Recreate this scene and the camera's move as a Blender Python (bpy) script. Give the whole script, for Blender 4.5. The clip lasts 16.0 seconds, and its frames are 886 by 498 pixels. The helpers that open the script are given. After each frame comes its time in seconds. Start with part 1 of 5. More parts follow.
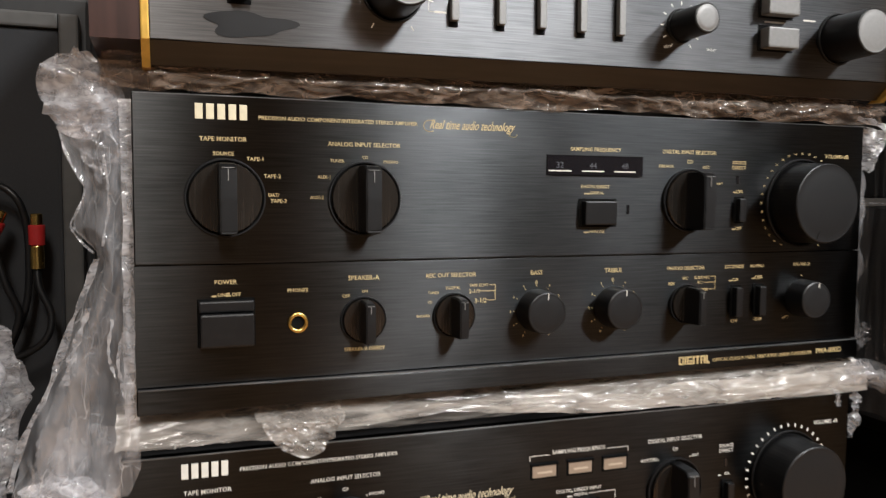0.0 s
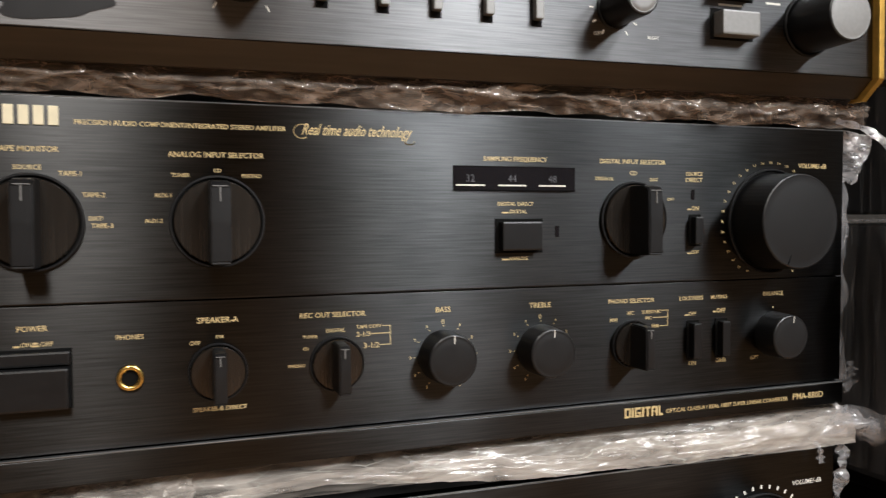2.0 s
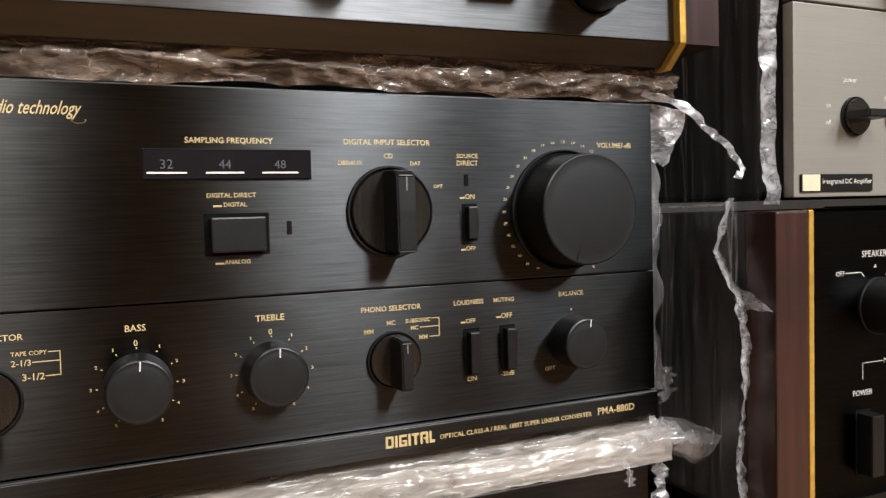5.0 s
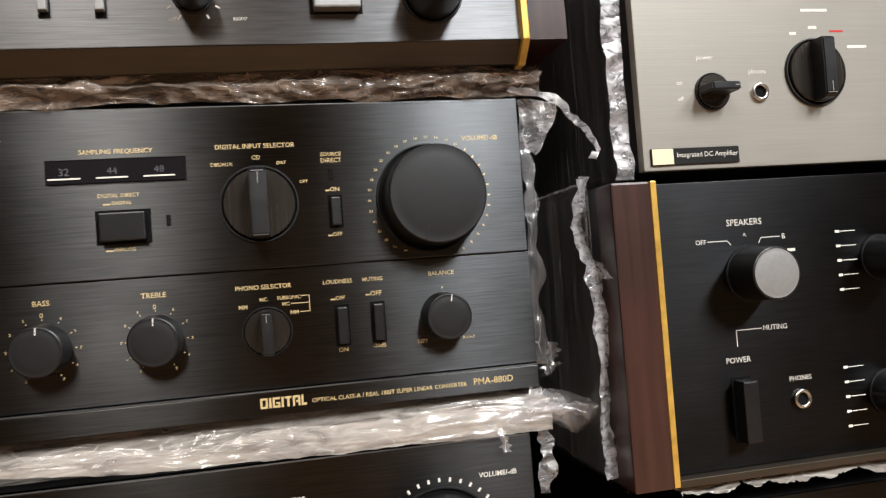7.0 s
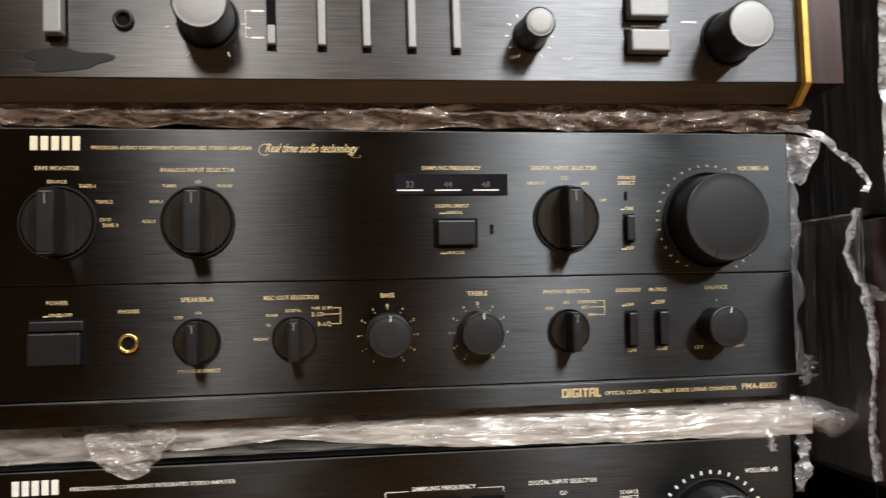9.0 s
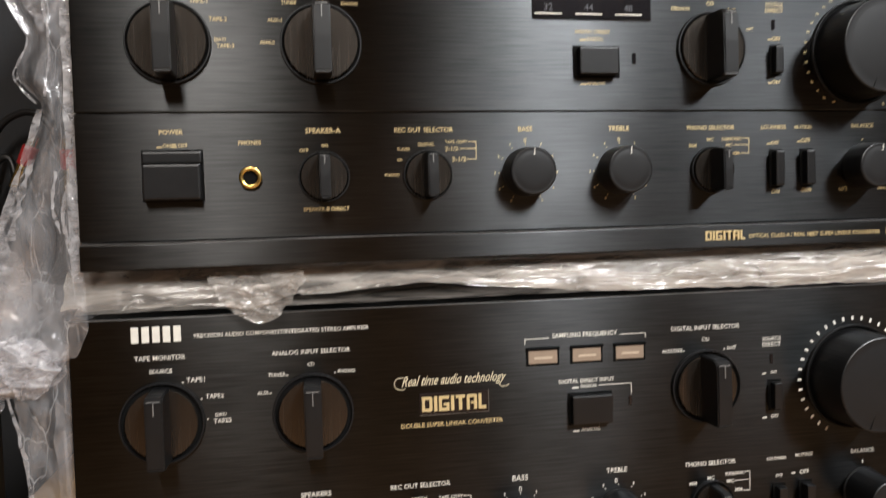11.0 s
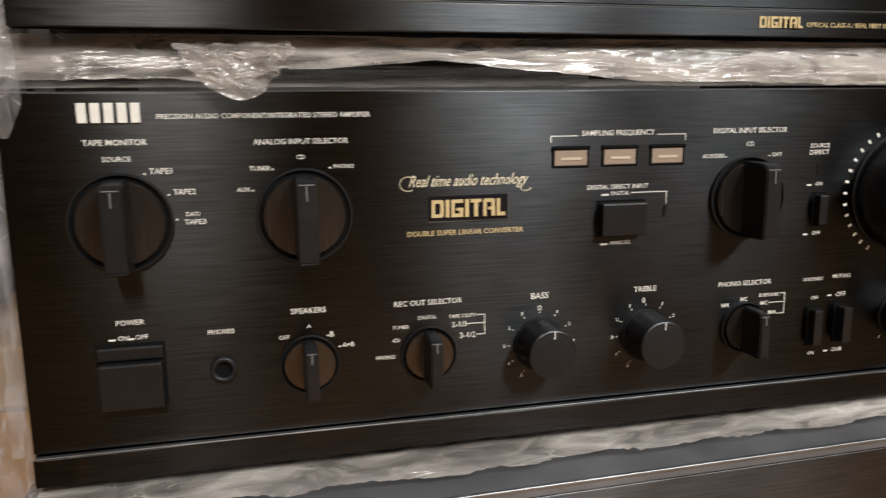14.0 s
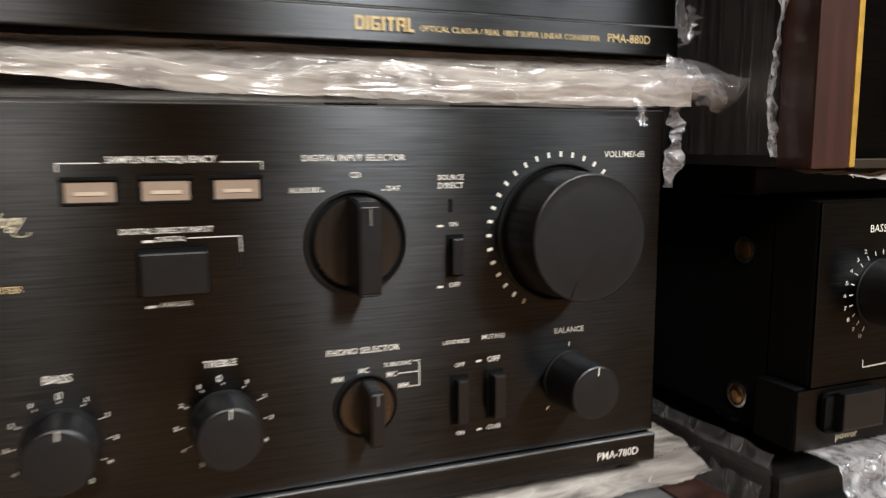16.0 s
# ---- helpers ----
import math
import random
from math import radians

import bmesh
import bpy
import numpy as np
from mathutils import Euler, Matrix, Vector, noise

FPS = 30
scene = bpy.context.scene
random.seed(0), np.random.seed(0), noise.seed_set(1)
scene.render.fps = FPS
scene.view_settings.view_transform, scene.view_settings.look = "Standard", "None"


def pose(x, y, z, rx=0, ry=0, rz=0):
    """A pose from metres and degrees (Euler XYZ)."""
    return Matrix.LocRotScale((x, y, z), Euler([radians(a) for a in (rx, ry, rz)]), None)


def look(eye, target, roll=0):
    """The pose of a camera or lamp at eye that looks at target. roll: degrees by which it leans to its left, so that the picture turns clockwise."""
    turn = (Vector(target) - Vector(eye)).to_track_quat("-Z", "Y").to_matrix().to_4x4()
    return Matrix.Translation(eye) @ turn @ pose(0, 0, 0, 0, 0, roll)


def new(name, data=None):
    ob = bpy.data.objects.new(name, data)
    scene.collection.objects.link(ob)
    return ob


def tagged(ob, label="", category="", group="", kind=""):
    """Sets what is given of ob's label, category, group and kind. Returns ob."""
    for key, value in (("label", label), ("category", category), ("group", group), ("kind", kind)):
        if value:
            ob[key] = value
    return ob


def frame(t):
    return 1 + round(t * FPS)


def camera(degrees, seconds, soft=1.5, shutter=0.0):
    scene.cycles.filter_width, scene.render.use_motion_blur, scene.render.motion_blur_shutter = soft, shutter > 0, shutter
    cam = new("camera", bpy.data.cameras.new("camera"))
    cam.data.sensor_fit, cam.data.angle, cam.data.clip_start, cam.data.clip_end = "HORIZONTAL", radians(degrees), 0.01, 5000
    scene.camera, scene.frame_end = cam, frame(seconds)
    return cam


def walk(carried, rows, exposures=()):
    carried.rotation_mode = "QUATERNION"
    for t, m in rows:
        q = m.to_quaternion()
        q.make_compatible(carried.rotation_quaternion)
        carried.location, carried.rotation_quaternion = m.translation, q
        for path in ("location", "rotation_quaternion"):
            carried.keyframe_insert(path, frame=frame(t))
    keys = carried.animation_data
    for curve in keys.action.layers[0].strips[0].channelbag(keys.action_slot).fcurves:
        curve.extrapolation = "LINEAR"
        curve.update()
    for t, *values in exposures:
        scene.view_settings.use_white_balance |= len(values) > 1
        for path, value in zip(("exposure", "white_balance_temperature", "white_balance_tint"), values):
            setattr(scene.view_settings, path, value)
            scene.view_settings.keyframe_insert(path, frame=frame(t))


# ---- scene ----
cam = camera(59.6, 16.0, soft=1.25, shutter=0.5)
PATH = [
    (0, (0.013, -0.377, 1.002), (0.691, 1.5, 0.866), 0.4),
    (0.5, (0.018, -0.344, 1.008), (0.685, 1.538, 0.885), 0.3),
    (1, (0.037, -0.327, 1.004), (0.687, 1.561, 0.892), 0.1),
    (1.5, (0.063, -0.325, 1.007), (0.711, 1.563, 0.878), 0.1),
    (2, (0.088, -0.323, 1.002), (0.761, 1.559, 0.92), -0.2),
    (2.5, (0.105, -0.312, 0.995), (0.818, 1.555, 0.918), -0.3),
    (3, (0.128, -0.308, 0.994), (0.87, 1.548, 0.925), -0.7),
    (3.5, (0.154, -0.295, 0.996), (0.957, 1.536, 0.916), -0.8),
    (4, (0.176, -0.286, 0.995), (1.004, 1.533, 0.925), -1.2),
    (4.5, (0.185, -0.28, 0.993), (1.049, 1.522, 0.915), -1.3),
    (5, (0.194, -0.297, 0.999), (0.999, 1.532, 0.908), -1.5),
    (5.2, (0.219, -0.308, 0.999), (0.959, 1.549, 0.931), -2.2),
    (7.3, (0.307, -0.393, 0.953), (0.682, 1.568, 1.066), -3.7),
    (7.5, (0.298, -0.404, 0.948), (0.631, 1.561, 1.113), -3.2),
    (8, (0.266, -0.414, 0.945), (0.529, 1.557, 1.162), -2.2),
    (8.5, (0.224, -0.411, 0.946), (0.477, 1.562, 1.147), -1.6),
    (9, (0.174, -0.407, 0.965), (0.463, 1.569, 1.062), -1.2),
    (9.2, (0.158, -0.401, 0.962), (0.464, 1.573, 1.064), -1.4),
    (11.3, (0.087, -0.354, 0.914), (0.449, 1.607, 0.763), -1.5),
    (11.5, (0.081, -0.348, 0.91), (0.439, 1.61, 0.715), -1.6),
    (12, (0.072, -0.339, 0.902), (0.452, 1.609, 0.654), -1.6),
    (12.5, (0.06, -0.328, 0.894), (0.465, 1.606, 0.581), -1.6),
    (13, (0.061, -0.306, 0.879), (0.532, 1.602, 0.508), -0.6),
    (13.5, (0.061, -0.301, 0.874), (0.55, 1.601, 0.491), -0.3),
    (14, (0.075, -0.304, 0.873), (0.569, 1.599, 0.502), -0.5),
    (14.5, (0.112, -0.302, 0.873), (0.651, 1.586, 0.492), -0.1),
    (15, (0.139, -0.298, 0.864), (0.781, 1.568, 0.539), 0.3),
    (15.5, (0.17, -0.304, 0.872), (0.888, 1.538, 0.568), 0.1),
    (16, (0.218, -0.267, 0.865), (0.983, 1.561, 0.594), -0.1),
]
EXPOSURES = [(0, 0.0), (2.0, 0.0), (3.5, 0.16), (5.2, 0.2), (8.5, 0.15), (11.3, 0.05), (12.5, 0.0), (14.5, 0.0), (16, 0.08)]
walk(cam, [(t, look(eye, target, roll)) for t, eye, target, roll in PATH], EXPOSURES)

# ---- world and light ----
world = bpy.data.worlds.new("world")
scene.world = world
world.use_nodes = True
world.node_tree.nodes["Background"].inputs[0].default_value = (0.55, 0.5, 0.45, 1)
world.node_tree.nodes["Background"].inputs[1].default_value = 0.02


def ceiling_lamp(x, y, z, w, l, power, colour):
    data = bpy.data.lights.new("fluorescent_tube_light", "AREA")
    data.shape, data.size, data.size_y, data.energy, data.color = "RECTANGLE", w, l, power, colour
    ob = new("fluorescent_tube_light", data)
    ob.matrix_world = pose(x, y, z)
    return ob


LAMPS = [(1.0, -1.85, 0.32, 1.2, 84, (0.95, 0.98, 1.0)), (-0.20, -1.95, 0.28, 1.2, 40, (1.0, 0.95, 0.89)), (1.86, -1.90, 0.34, 1.2, 50, (0.93, 0.97, 1.0)), (0.92, -2.95, 0.25, 0.6, 9, (1.0, 0.94, 0.86))]
for lx, ly, lw, ll, lp, lc in LAMPS:
    ceiling_lamp(lx, ly, 2.40, lw, ll, lp, lc)


# ---- materials ----
def mat(name, base, rough=0.5, metal=0.0, vary=0.15, scale=(60, 60, 60), bump=0.0, bscale=None, spec=0.5, coat=0.0, detail=4.0, rvary=0.1, second=None, brushed=0.0):
    m = bpy.data.materials.new(name)
    m.use_nodes = True
    nt = m.node_tree
    n, l = nt.nodes, nt.links
    b = n["Principled BSDF"]
    b.inputs["Metallic"].default_value = metal
    b.inputs["Specular IOR Level"].default_value = spec
    b.inputs["Coat Weight"].default_value = coat
    co = n.new("ShaderNodeTexCoord")
    mp = n.new("ShaderNodeMapping")
    mp.inputs["Scale"].default_value = scale
    l.new(co.outputs["Object"], mp.inputs["Vector"])
    nz = n.new("ShaderNodeTexNoise")
    nz.inputs["Scale"].default_value = 1.0
    nz.inputs["Detail"].default_value = detail
    l.new(mp.outputs["Vector"], nz.inputs["Vector"])
    big = n.new("ShaderNodeTexNoise")
    big.inputs["Scale"].default_value = 14.0
    big.inputs["Detail"].default_value = 3.0
    l.new(co.outputs["Object"], big.inputs["Vector"])
    add = n.new("ShaderNodeMath")
    add.operation = "ADD"
    l.new(nz.outputs["Fac"], add.inputs[0])
    l.new(big.outputs["Fac"], add.inputs[1])
    half = n.new("ShaderNodeMath")
    half.operation = "MULTIPLY"
    half.inputs[1].default_value = 0.5
    l.new(add.outputs[0], half.inputs[0])
    ramp = n.new("ShaderNodeValToRGB")
    ramp.color_ramp.elements[0].position, ramp.color_ramp.elements[1].position = 0.3, 0.7
    lo = second or tuple(c * (1 - vary) for c in base)
    hi = tuple(min(1, c * (1 + vary)) for c in base)
    ramp.color_ramp.elements[0].color, ramp.color_ramp.elements[1].color = (*lo, 1), (*hi, 1)
    l.new(half.outputs[0], ramp.inputs["Fac"])
    l.new(ramp.outputs["Color"], b.inputs["Base Color"])
    rr = n.new("ShaderNodeMapRange")
    rr.inputs["To Min"].default_value, rr.inputs["To Max"].default_value = max(0.02, rough - rvary), min(1, rough + rvary)
    l.new(half.outputs[0], rr.inputs["Value"])
    l.new(rr.outputs["Result"], b.inputs["Roughness"])
    gloss = None
    if brushed:
        gloss = n.new("ShaderNodeBsdfAnisotropic")
        gloss.distribution = "BECKMANN"
        gloss.inputs["Anisotropy"].default_value = brushed
        tg = n.new("ShaderNodeTangent")
        tg.direction_type, tg.axis = "RADIAL", "Z"
        l.new(tg.outputs["Tangent"], gloss.inputs["Tangent"])
        l.new(ramp.outputs["Color"], gloss.inputs["Color"])
        l.new(rr.outputs["Result"], gloss.inputs["Roughness"])
        l.new(gloss.outputs[0], n["Material Output"].inputs["Surface"])
    if bump:
        mp2 = n.new("ShaderNodeMapping")
        mp2.inputs["Scale"].default_value = bscale or scale
        l.new(co.outputs["Object"], mp2.inputs["Vector"])
        nb = n.new("ShaderNodeTexNoise")
        nb.inputs["Scale"].default_value = 1.0
        nb.inputs["Detail"].default_value = 3.0
        l.new(mp2.outputs["Vector"], nb.inputs["Vector"])
        bp = n.new("ShaderNodeBump")
        bp.inputs["Strength"].default_value = bump
        bp.inputs["Distance"].default_value = 0.0006
        l.new(nb.outputs["Fac"], bp.inputs["Height"])
        l.new(bp.outputs["Normal"], (gloss or b).inputs["Normal"])
    return m


def film_mat(name, tint, cover, ridge, rough, gloss=0.5, size=45.0, stretch=(1, 1, 1), bump=0.25):
    """Clear stretch film: hazy and shiny, milky along a few thin creases."""
    m = bpy.data.materials.new(name)
    m.use_nodes = True
    nt = m.node_tree
    n, l = nt.nodes, nt.links
    for x in list(n):
        n.remove(x)
    out = n.new("ShaderNodeOutputMaterial")
    co = n.new("ShaderNodeTexCoord")
    mp = n.new("ShaderNodeMapping")
    mp.inputs["Scale"].default_value = stretch
    l.new(co.outputs["Object"], mp.inputs["Vector"])

    def grain(scale, detail, warp):
        x = n.new("ShaderNodeTexNoise")
        x.inputs["Scale"].default_value, x.inputs["Detail"].default_value, x.inputs["Distortion"].default_value = scale, detail, warp
        l.new(mp.outputs["Vector"], x.inputs["Vector"])
        return x.outputs["Fac"]

    def calc(op, a, b, c=None):
        x = n.new("ShaderNodeMath")
        x.operation = op
        for i, v in enumerate((a, b, c)):
            if isinstance(v, (int, float)):
                x.inputs[i].default_value = v
            elif v is not None:
                l.new(v, x.inputs[i])
        return x.outputs[0]

    def remap(v, a, b, c, d):
        x = n.new("ShaderNodeMapRange")
        for k, w in (("From Min", a), ("From Max", b), ("To Min", c), ("To Max", d)):
            x.inputs[k].default_value = w
        l.new(v, x.inputs["Value"])
        return x.outputs["Result"]

    warp = n.new("ShaderNodeTexNoise")
    warp.inputs["Scale"].default_value, warp.inputs["Detail"].default_value = size * 0.8, 2.0
    l.new(mp.outputs["Vector"], warp.inputs["Vector"])
    bent = n.new("ShaderNodeVectorMath")
    bent.operation = "MULTIPLY_ADD"
    bent.inputs[1].default_value = (0.9 / size, 0.9 / size, 0.9 / size)
    l.new(warp.outputs["Color"], bent.inputs[0])
    l.new(mp.outputs["Vector"], bent.inputs[2])

    def facets(scale, feature):
        x = n.new("ShaderNodeTexVoronoi")
        x.feature = feature
        x.inputs["Scale"].default_value = scale
        l.new(bent.outputs["Vector"], x.inputs["Vector"])
        return x.outputs["Distance"]

    edges = remap(facets(size * 1.1, "DISTANCE_TO_EDGE"), 0.0, 0.055, 1.0, 0.0)
    edges2 = remap(facets(size * 2.7, "DISTANCE_TO_EDGE"), 0.0, 0.075, 0.8, 0.0)
    patchy = remap(grain(size * 0.6, 3.0, 0.5), 0.42, 0.66, 0.0, ridge)
    patchy2 = remap(grain(size * 0.9, 2.0, 0.2), 0.46, 0.68, 0.0, ridge)
    lines = calc("MAXIMUM", calc("MULTIPLY", edges, patchy), calc("MULTIPLY", edges2, patchy2))
    haze = calc("MULTIPLY", remap(grain(size * 0.3, 3.0, 0.3), 0.3, 0.7, 0.65, 1.35), remap(grain(size * 0.9, 7.0, 1.2), 0.36, 0.64, cover * 0.45, cover * 1.35))
    fac = calc("MAXIMUM", lines, haze)
    height = calc("MULTIPLY_ADD", facets(size * 2.4, "F1"), 0.45, facets(size * 0.9, "F1"))
    height = calc("MULTIPLY_ADD", facets(size * 6.0, "F1"), 0.16, height)
    bp = n.new("ShaderNodeBump")
    bp.inputs["Strength"].default_value = bump
    bp.inputs["Distance"].default_value = 0.16 / size
    l.new(height, bp.inputs["Height"])
    gl = n.new("ShaderNodeBsdfGlossy")
    gl.inputs["Color"].default_value = (0.95, 0.94, 0.93, 1)
    gl.inputs["Roughness"].default_value = rough
    l.new(bp.outputs["Normal"], gl.inputs["Normal"])
    df = n.new("ShaderNodeBsdfDiffuse")
    white = n.new("ShaderNodeMixRGB")
    white.inputs["Color1"].default_value = (*tint, 1)
    white.inputs["Color2"].default_value = (*[min(0.9, c * 1.5) for c in tint], 1)
    l.new(lines, white.inputs["Fac"])
    l.new(white.outputs["Color"], df.inputs["Color"])
    l.new(bp.outputs["Normal"], df.inputs["Normal"])
    tl = n.new("ShaderNodeBsdfTranslucent")
    tl.inputs["Color"].default_value = (*tint, 1)
    m1 = n.new("ShaderNodeMixShader")
    m1.inputs[0].default_value = 0.4
    l.new(df.outputs[0], m1.inputs[1])
    l.new(tl.outputs[0], m1.inputs[2])
    m2 = n.new("ShaderNodeMixShader")
    m2.inputs[0].default_value = gloss
    l.new(m1.outputs[0], m2.inputs[1])
    l.new(gl.outputs[0], m2.inputs[2])
    tr = n.new("ShaderNodeBsdfTransparent")
    m3 = n.new("ShaderNodeMixShader")
    l.new(fac, m3.inputs[0])
    l.new(tr.outputs[0], m3.inputs[1])
    l.new(m2.outputs[0], m3.inputs[2])
    l.new(m3.outputs[0], out.inputs["Surface"])
    return m


def paint(name, colour, rough=0.45, metal=0.0):
    return mat(name, colour, rough, metal, vary=0.12, scale=(300, 300, 300))


BRUSHED = mat("brushed_black_aluminium", (0.045, 0.0462, 0.0475), 0.335, 0.95, 0.42, (38, 38, 1250), 0.08, (55, 55, 1400), detail=6.0, rvary=0.03, brushed=0.62)
MATT_PANEL = mat("matt_black_panel", (0.028, 0.028, 0.029), 0.38, 0.9, 0.3, (38, 38, 1400), 0.04, (55, 55, 1500), detail=6.0, rvary=0.03, brushed=0.5)
BRUSHED_GREY = mat("brushed_dark_aluminium", (0.110, 0.110, 0.113), 0.44, 0.95, 0.45, (38, 38, 1250), 0.07, (55, 55, 1400), detail=6.0, rvary=0.03, brushed=0.55)
# brown of the sloping rim and case: the floor's reflection put into the colour
BROWN_SHEEN = mat("brown_sheen_metal", (0.085, 0.068, 0.05), 0.4, 0.8, 0.2, (20, 20, 400), 0.05, (60, 60, 900))
SATIN = mat("satin_black_metal", (0.0095, 0.009, 0.0085), 0.42, 0.2, 0.25, (200, 200, 200), 0.05, (900, 900, 900), spec=0.35)
STEEL = mat("painted_black_steel", (0.02, 0.02, 0.021), 0.45, 0.0, 0.3, (120, 120, 120), 0.12, (1400, 1400, 1400))
KNOB = mat("black_knob_plastic", (0.0052, 0.0052, 0.0058), 0.38, 0.0, 0.2, (400, 400, 400), 0.06, (1500, 1500, 1500))
KNOB_DISC = mat("polished_black_disc", (0.092, 0.079, 0.068), 0.26, 0.9, 0.25, (700, 20, 12))
KNOB_FACE = mat("satin_knob_face", (0.0068, 0.0068, 0.0074), 0.46, 0.0, 0.15, (400, 400, 400), 0.05, (1500, 1500, 1500), spec=0.4)
KNOB_GREY = mat("spun_aluminium", (0.26, 0.256, 0.25), 0.5, 0.5, 0.12, (500, 500, 500), 0.05, (900, 900, 900))
BLACK = mat("deep_black", (0.004, 0.004, 0.004), 0.8, spec=0.1)
GLASSY = mat("smoked_window", (0.01, 0.009, 0.011), 0.15, 0.0, 0.2, (60, 60, 60), coat=0.5)
GOLD_INK = paint("gold_print", (0.66, 0.51, 0.26), 0.4, 0.2)
WHITE_INK = paint("white_print", (0.72, 0.69, 0.62), 0.45)
PALE_INK = paint("pale_print", (0.78, 0.7, 0.5), 0.4, 0.2)
DIM_INK = paint("dim_print", (0.07, 0.07, 0.08), 0.5)
FADED_INK = paint("faded_print", (0.5, 0.4, 0.3), 0.5)
GOLD = mat("gold_plating", (0.85, 0.6, 0.2), 0.25, 1.0, 0.15, (300, 300, 300))
GOLD_EDGE = mat("brass_trim", (0.8, 0.47, 0.1), 0.35, 0.6, 0.3, (200, 200, 200))
# lighter metal for strips that paint the highlights along panel edges
EDGE = mat("pale_edge_metal", (0.26, 0.265, 0.27), 0.35, 0.9, 0.5, (30, 30, 30), 0.0)
CHROME = mat("nickel", (0.6, 0.59, 0.57), 0.25, 1.0, 0.1, (300, 300, 300))
COPPER = mat("coppered_screw", (0.62, 0.36, 0.15), 0.3, 1.0, 0.2, (300, 300, 300))
ROSEWOOD = mat("rosewood_veneer", (0.046, 0.017, 0.012), 0.34, 0.0, 0.40, (160, 160, 9), 0.06, (300, 300, 20), coat=0.08, second=(0.012, 0.007, 0.006))
CHAMPAGNE = mat("champagne_grey_aluminium", (0.285, 0.267, 0.235), 0.45, 0.35, 0.08, (20, 20, 900), 0.08, (20, 20, 1500))
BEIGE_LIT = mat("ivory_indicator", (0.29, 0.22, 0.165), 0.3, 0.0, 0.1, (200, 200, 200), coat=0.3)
RED = mat("red_plastic", (0.5, 0.03, 0.03), 0.35, 0.0, 0.15, (200, 200, 200))
RUBBER = mat("black_rubber", (0.012, 0.012, 0.013), 0.4, 0.0, 0.2, (300, 300, 300))
WALL = mat("warm_plaster", (0.10, 0.085, 0.07), 0.8, 0.0, 0.06, (20, 20, 20), 0.1, (120, 120, 120))
DARKWALL = mat("dark_grey_board", (0.05, 0.047, 0.043), 0.7, 0.0, 0.15, (30, 30, 30))
CEIL = mat("white_ceiling_board", (0.75, 0.73, 0.7), 0.85, 0.0, 0.05, (20, 20, 20))
WOODFLOOR = mat("brown_wood_floor", (0.25, 0.135, 0.06), 0.4, 0.0, 0.3, (3, 60, 60), 0.05, (6, 120, 120), second=(0.19, 0.10, 0.043))
BOARD = mat("light_shelf_board", (0.42, 0.3, 0.17), 0.5, 0.0, 0.2, (5, 90, 90), second=(0.3, 0.2, 0.11))
GRILLE = mat("black_speaker_cloth", (0.034, 0.035, 0.038), 0.9, 0.0, 0.2, (900, 900, 900), 0.3, (1500, 1500, 1500))
TOPGREY = mat("grey_top_panel", (0.15, 0.15, 0.155), 0.42, 0.4, 0.3, (40, 40, 40), 0.05, (300, 300, 300))
GREYEDGE = mat("worn_grey_edge", (0.085, 0.083, 0.08), 0.5, 0.0, 0.2, (90, 90, 90))
STICKER = mat("pale_lilac_sticker", (0.62, 0.5, 0.6), 0.4, 0.0, 0.15, (300, 300, 300))
CARD = mat("kraft_cardboard", (0.5, 0.33, 0.17), 0.8, 0.0, 0.12, (80, 80, 80))
ORANGE = mat("varnished_pine", (0.55, 0.28, 0.08), 0.4, 0.0, 0.2, (10, 90, 90))
FILM_CLEAR = film_mat("clear_stretch_film", (0.88, 0.87, 0.90), 0.25, 0.75, 0.14, 0.30, 110.0, (1, 1, 0.40), 0.5)
FILM_WHITE = film_mat("bunched_stretch_film", (0.88, 0.86, 0.88), 0.48, 0.92, 0.14, 0.20, 150.0, (1, 0.7, 1.5), 0.6)
FILM_TONGUE = film_mat("folded_stretch_film", (0.68, 0.61, 0.55), 0.46, 0.80, 0.14, 0.12, 170.0, (0.7, 1, 0.7), 0.45)
FILM_SIDE = film_mat("tight_stretch_film", (0.62, 0.6, 0.59), 0.10, 0.55, 0.22, 0.40, 170.0, (1, 1, 0.02), 0.6)
FILM_MILKY = film_mat("milky_stretch_film", (0.66, 0.59, 0.53), 0.55, 0.85, 0.14, 0.055, 130.0, (0.25, 1, 1), 0.40)
# brown tint stands in for the rim above, reflected in clear film
FILM_BROWN = film_mat("brown_reflecting_film", (0.60, 0.47, 0.38), 0.38, 0.90, 0.14, 0.13, 190.0, (0.45, 1, 1), 0.6)


# ---- building helpers ----
def mesh_of(bm, name, material, smooth=False):
    me = bpy.data.meshes.new(name)
    bmesh.ops.recalc_face_normals(bm, faces=bm.faces)
    bm.to_mesh(me)
    bm.free()
    me.materials.append(material)
    if smooth:
        for p in me.polygons:
            p.use_smooth = True
    return me


def part(name, bm, material, parent, label="", smooth=False):
    ob = new(name, mesh_of(bm, name, material, smooth))
    ob.parent = parent
    if label:
        tagged(ob, label)
    return ob


def thing(name, m, label, category, group="", kind=""):
    ob = new(name)
    ob.empty_display_size = 0.02
    ob.matrix_world = m
    return tagged(ob, label, category, group, kind)


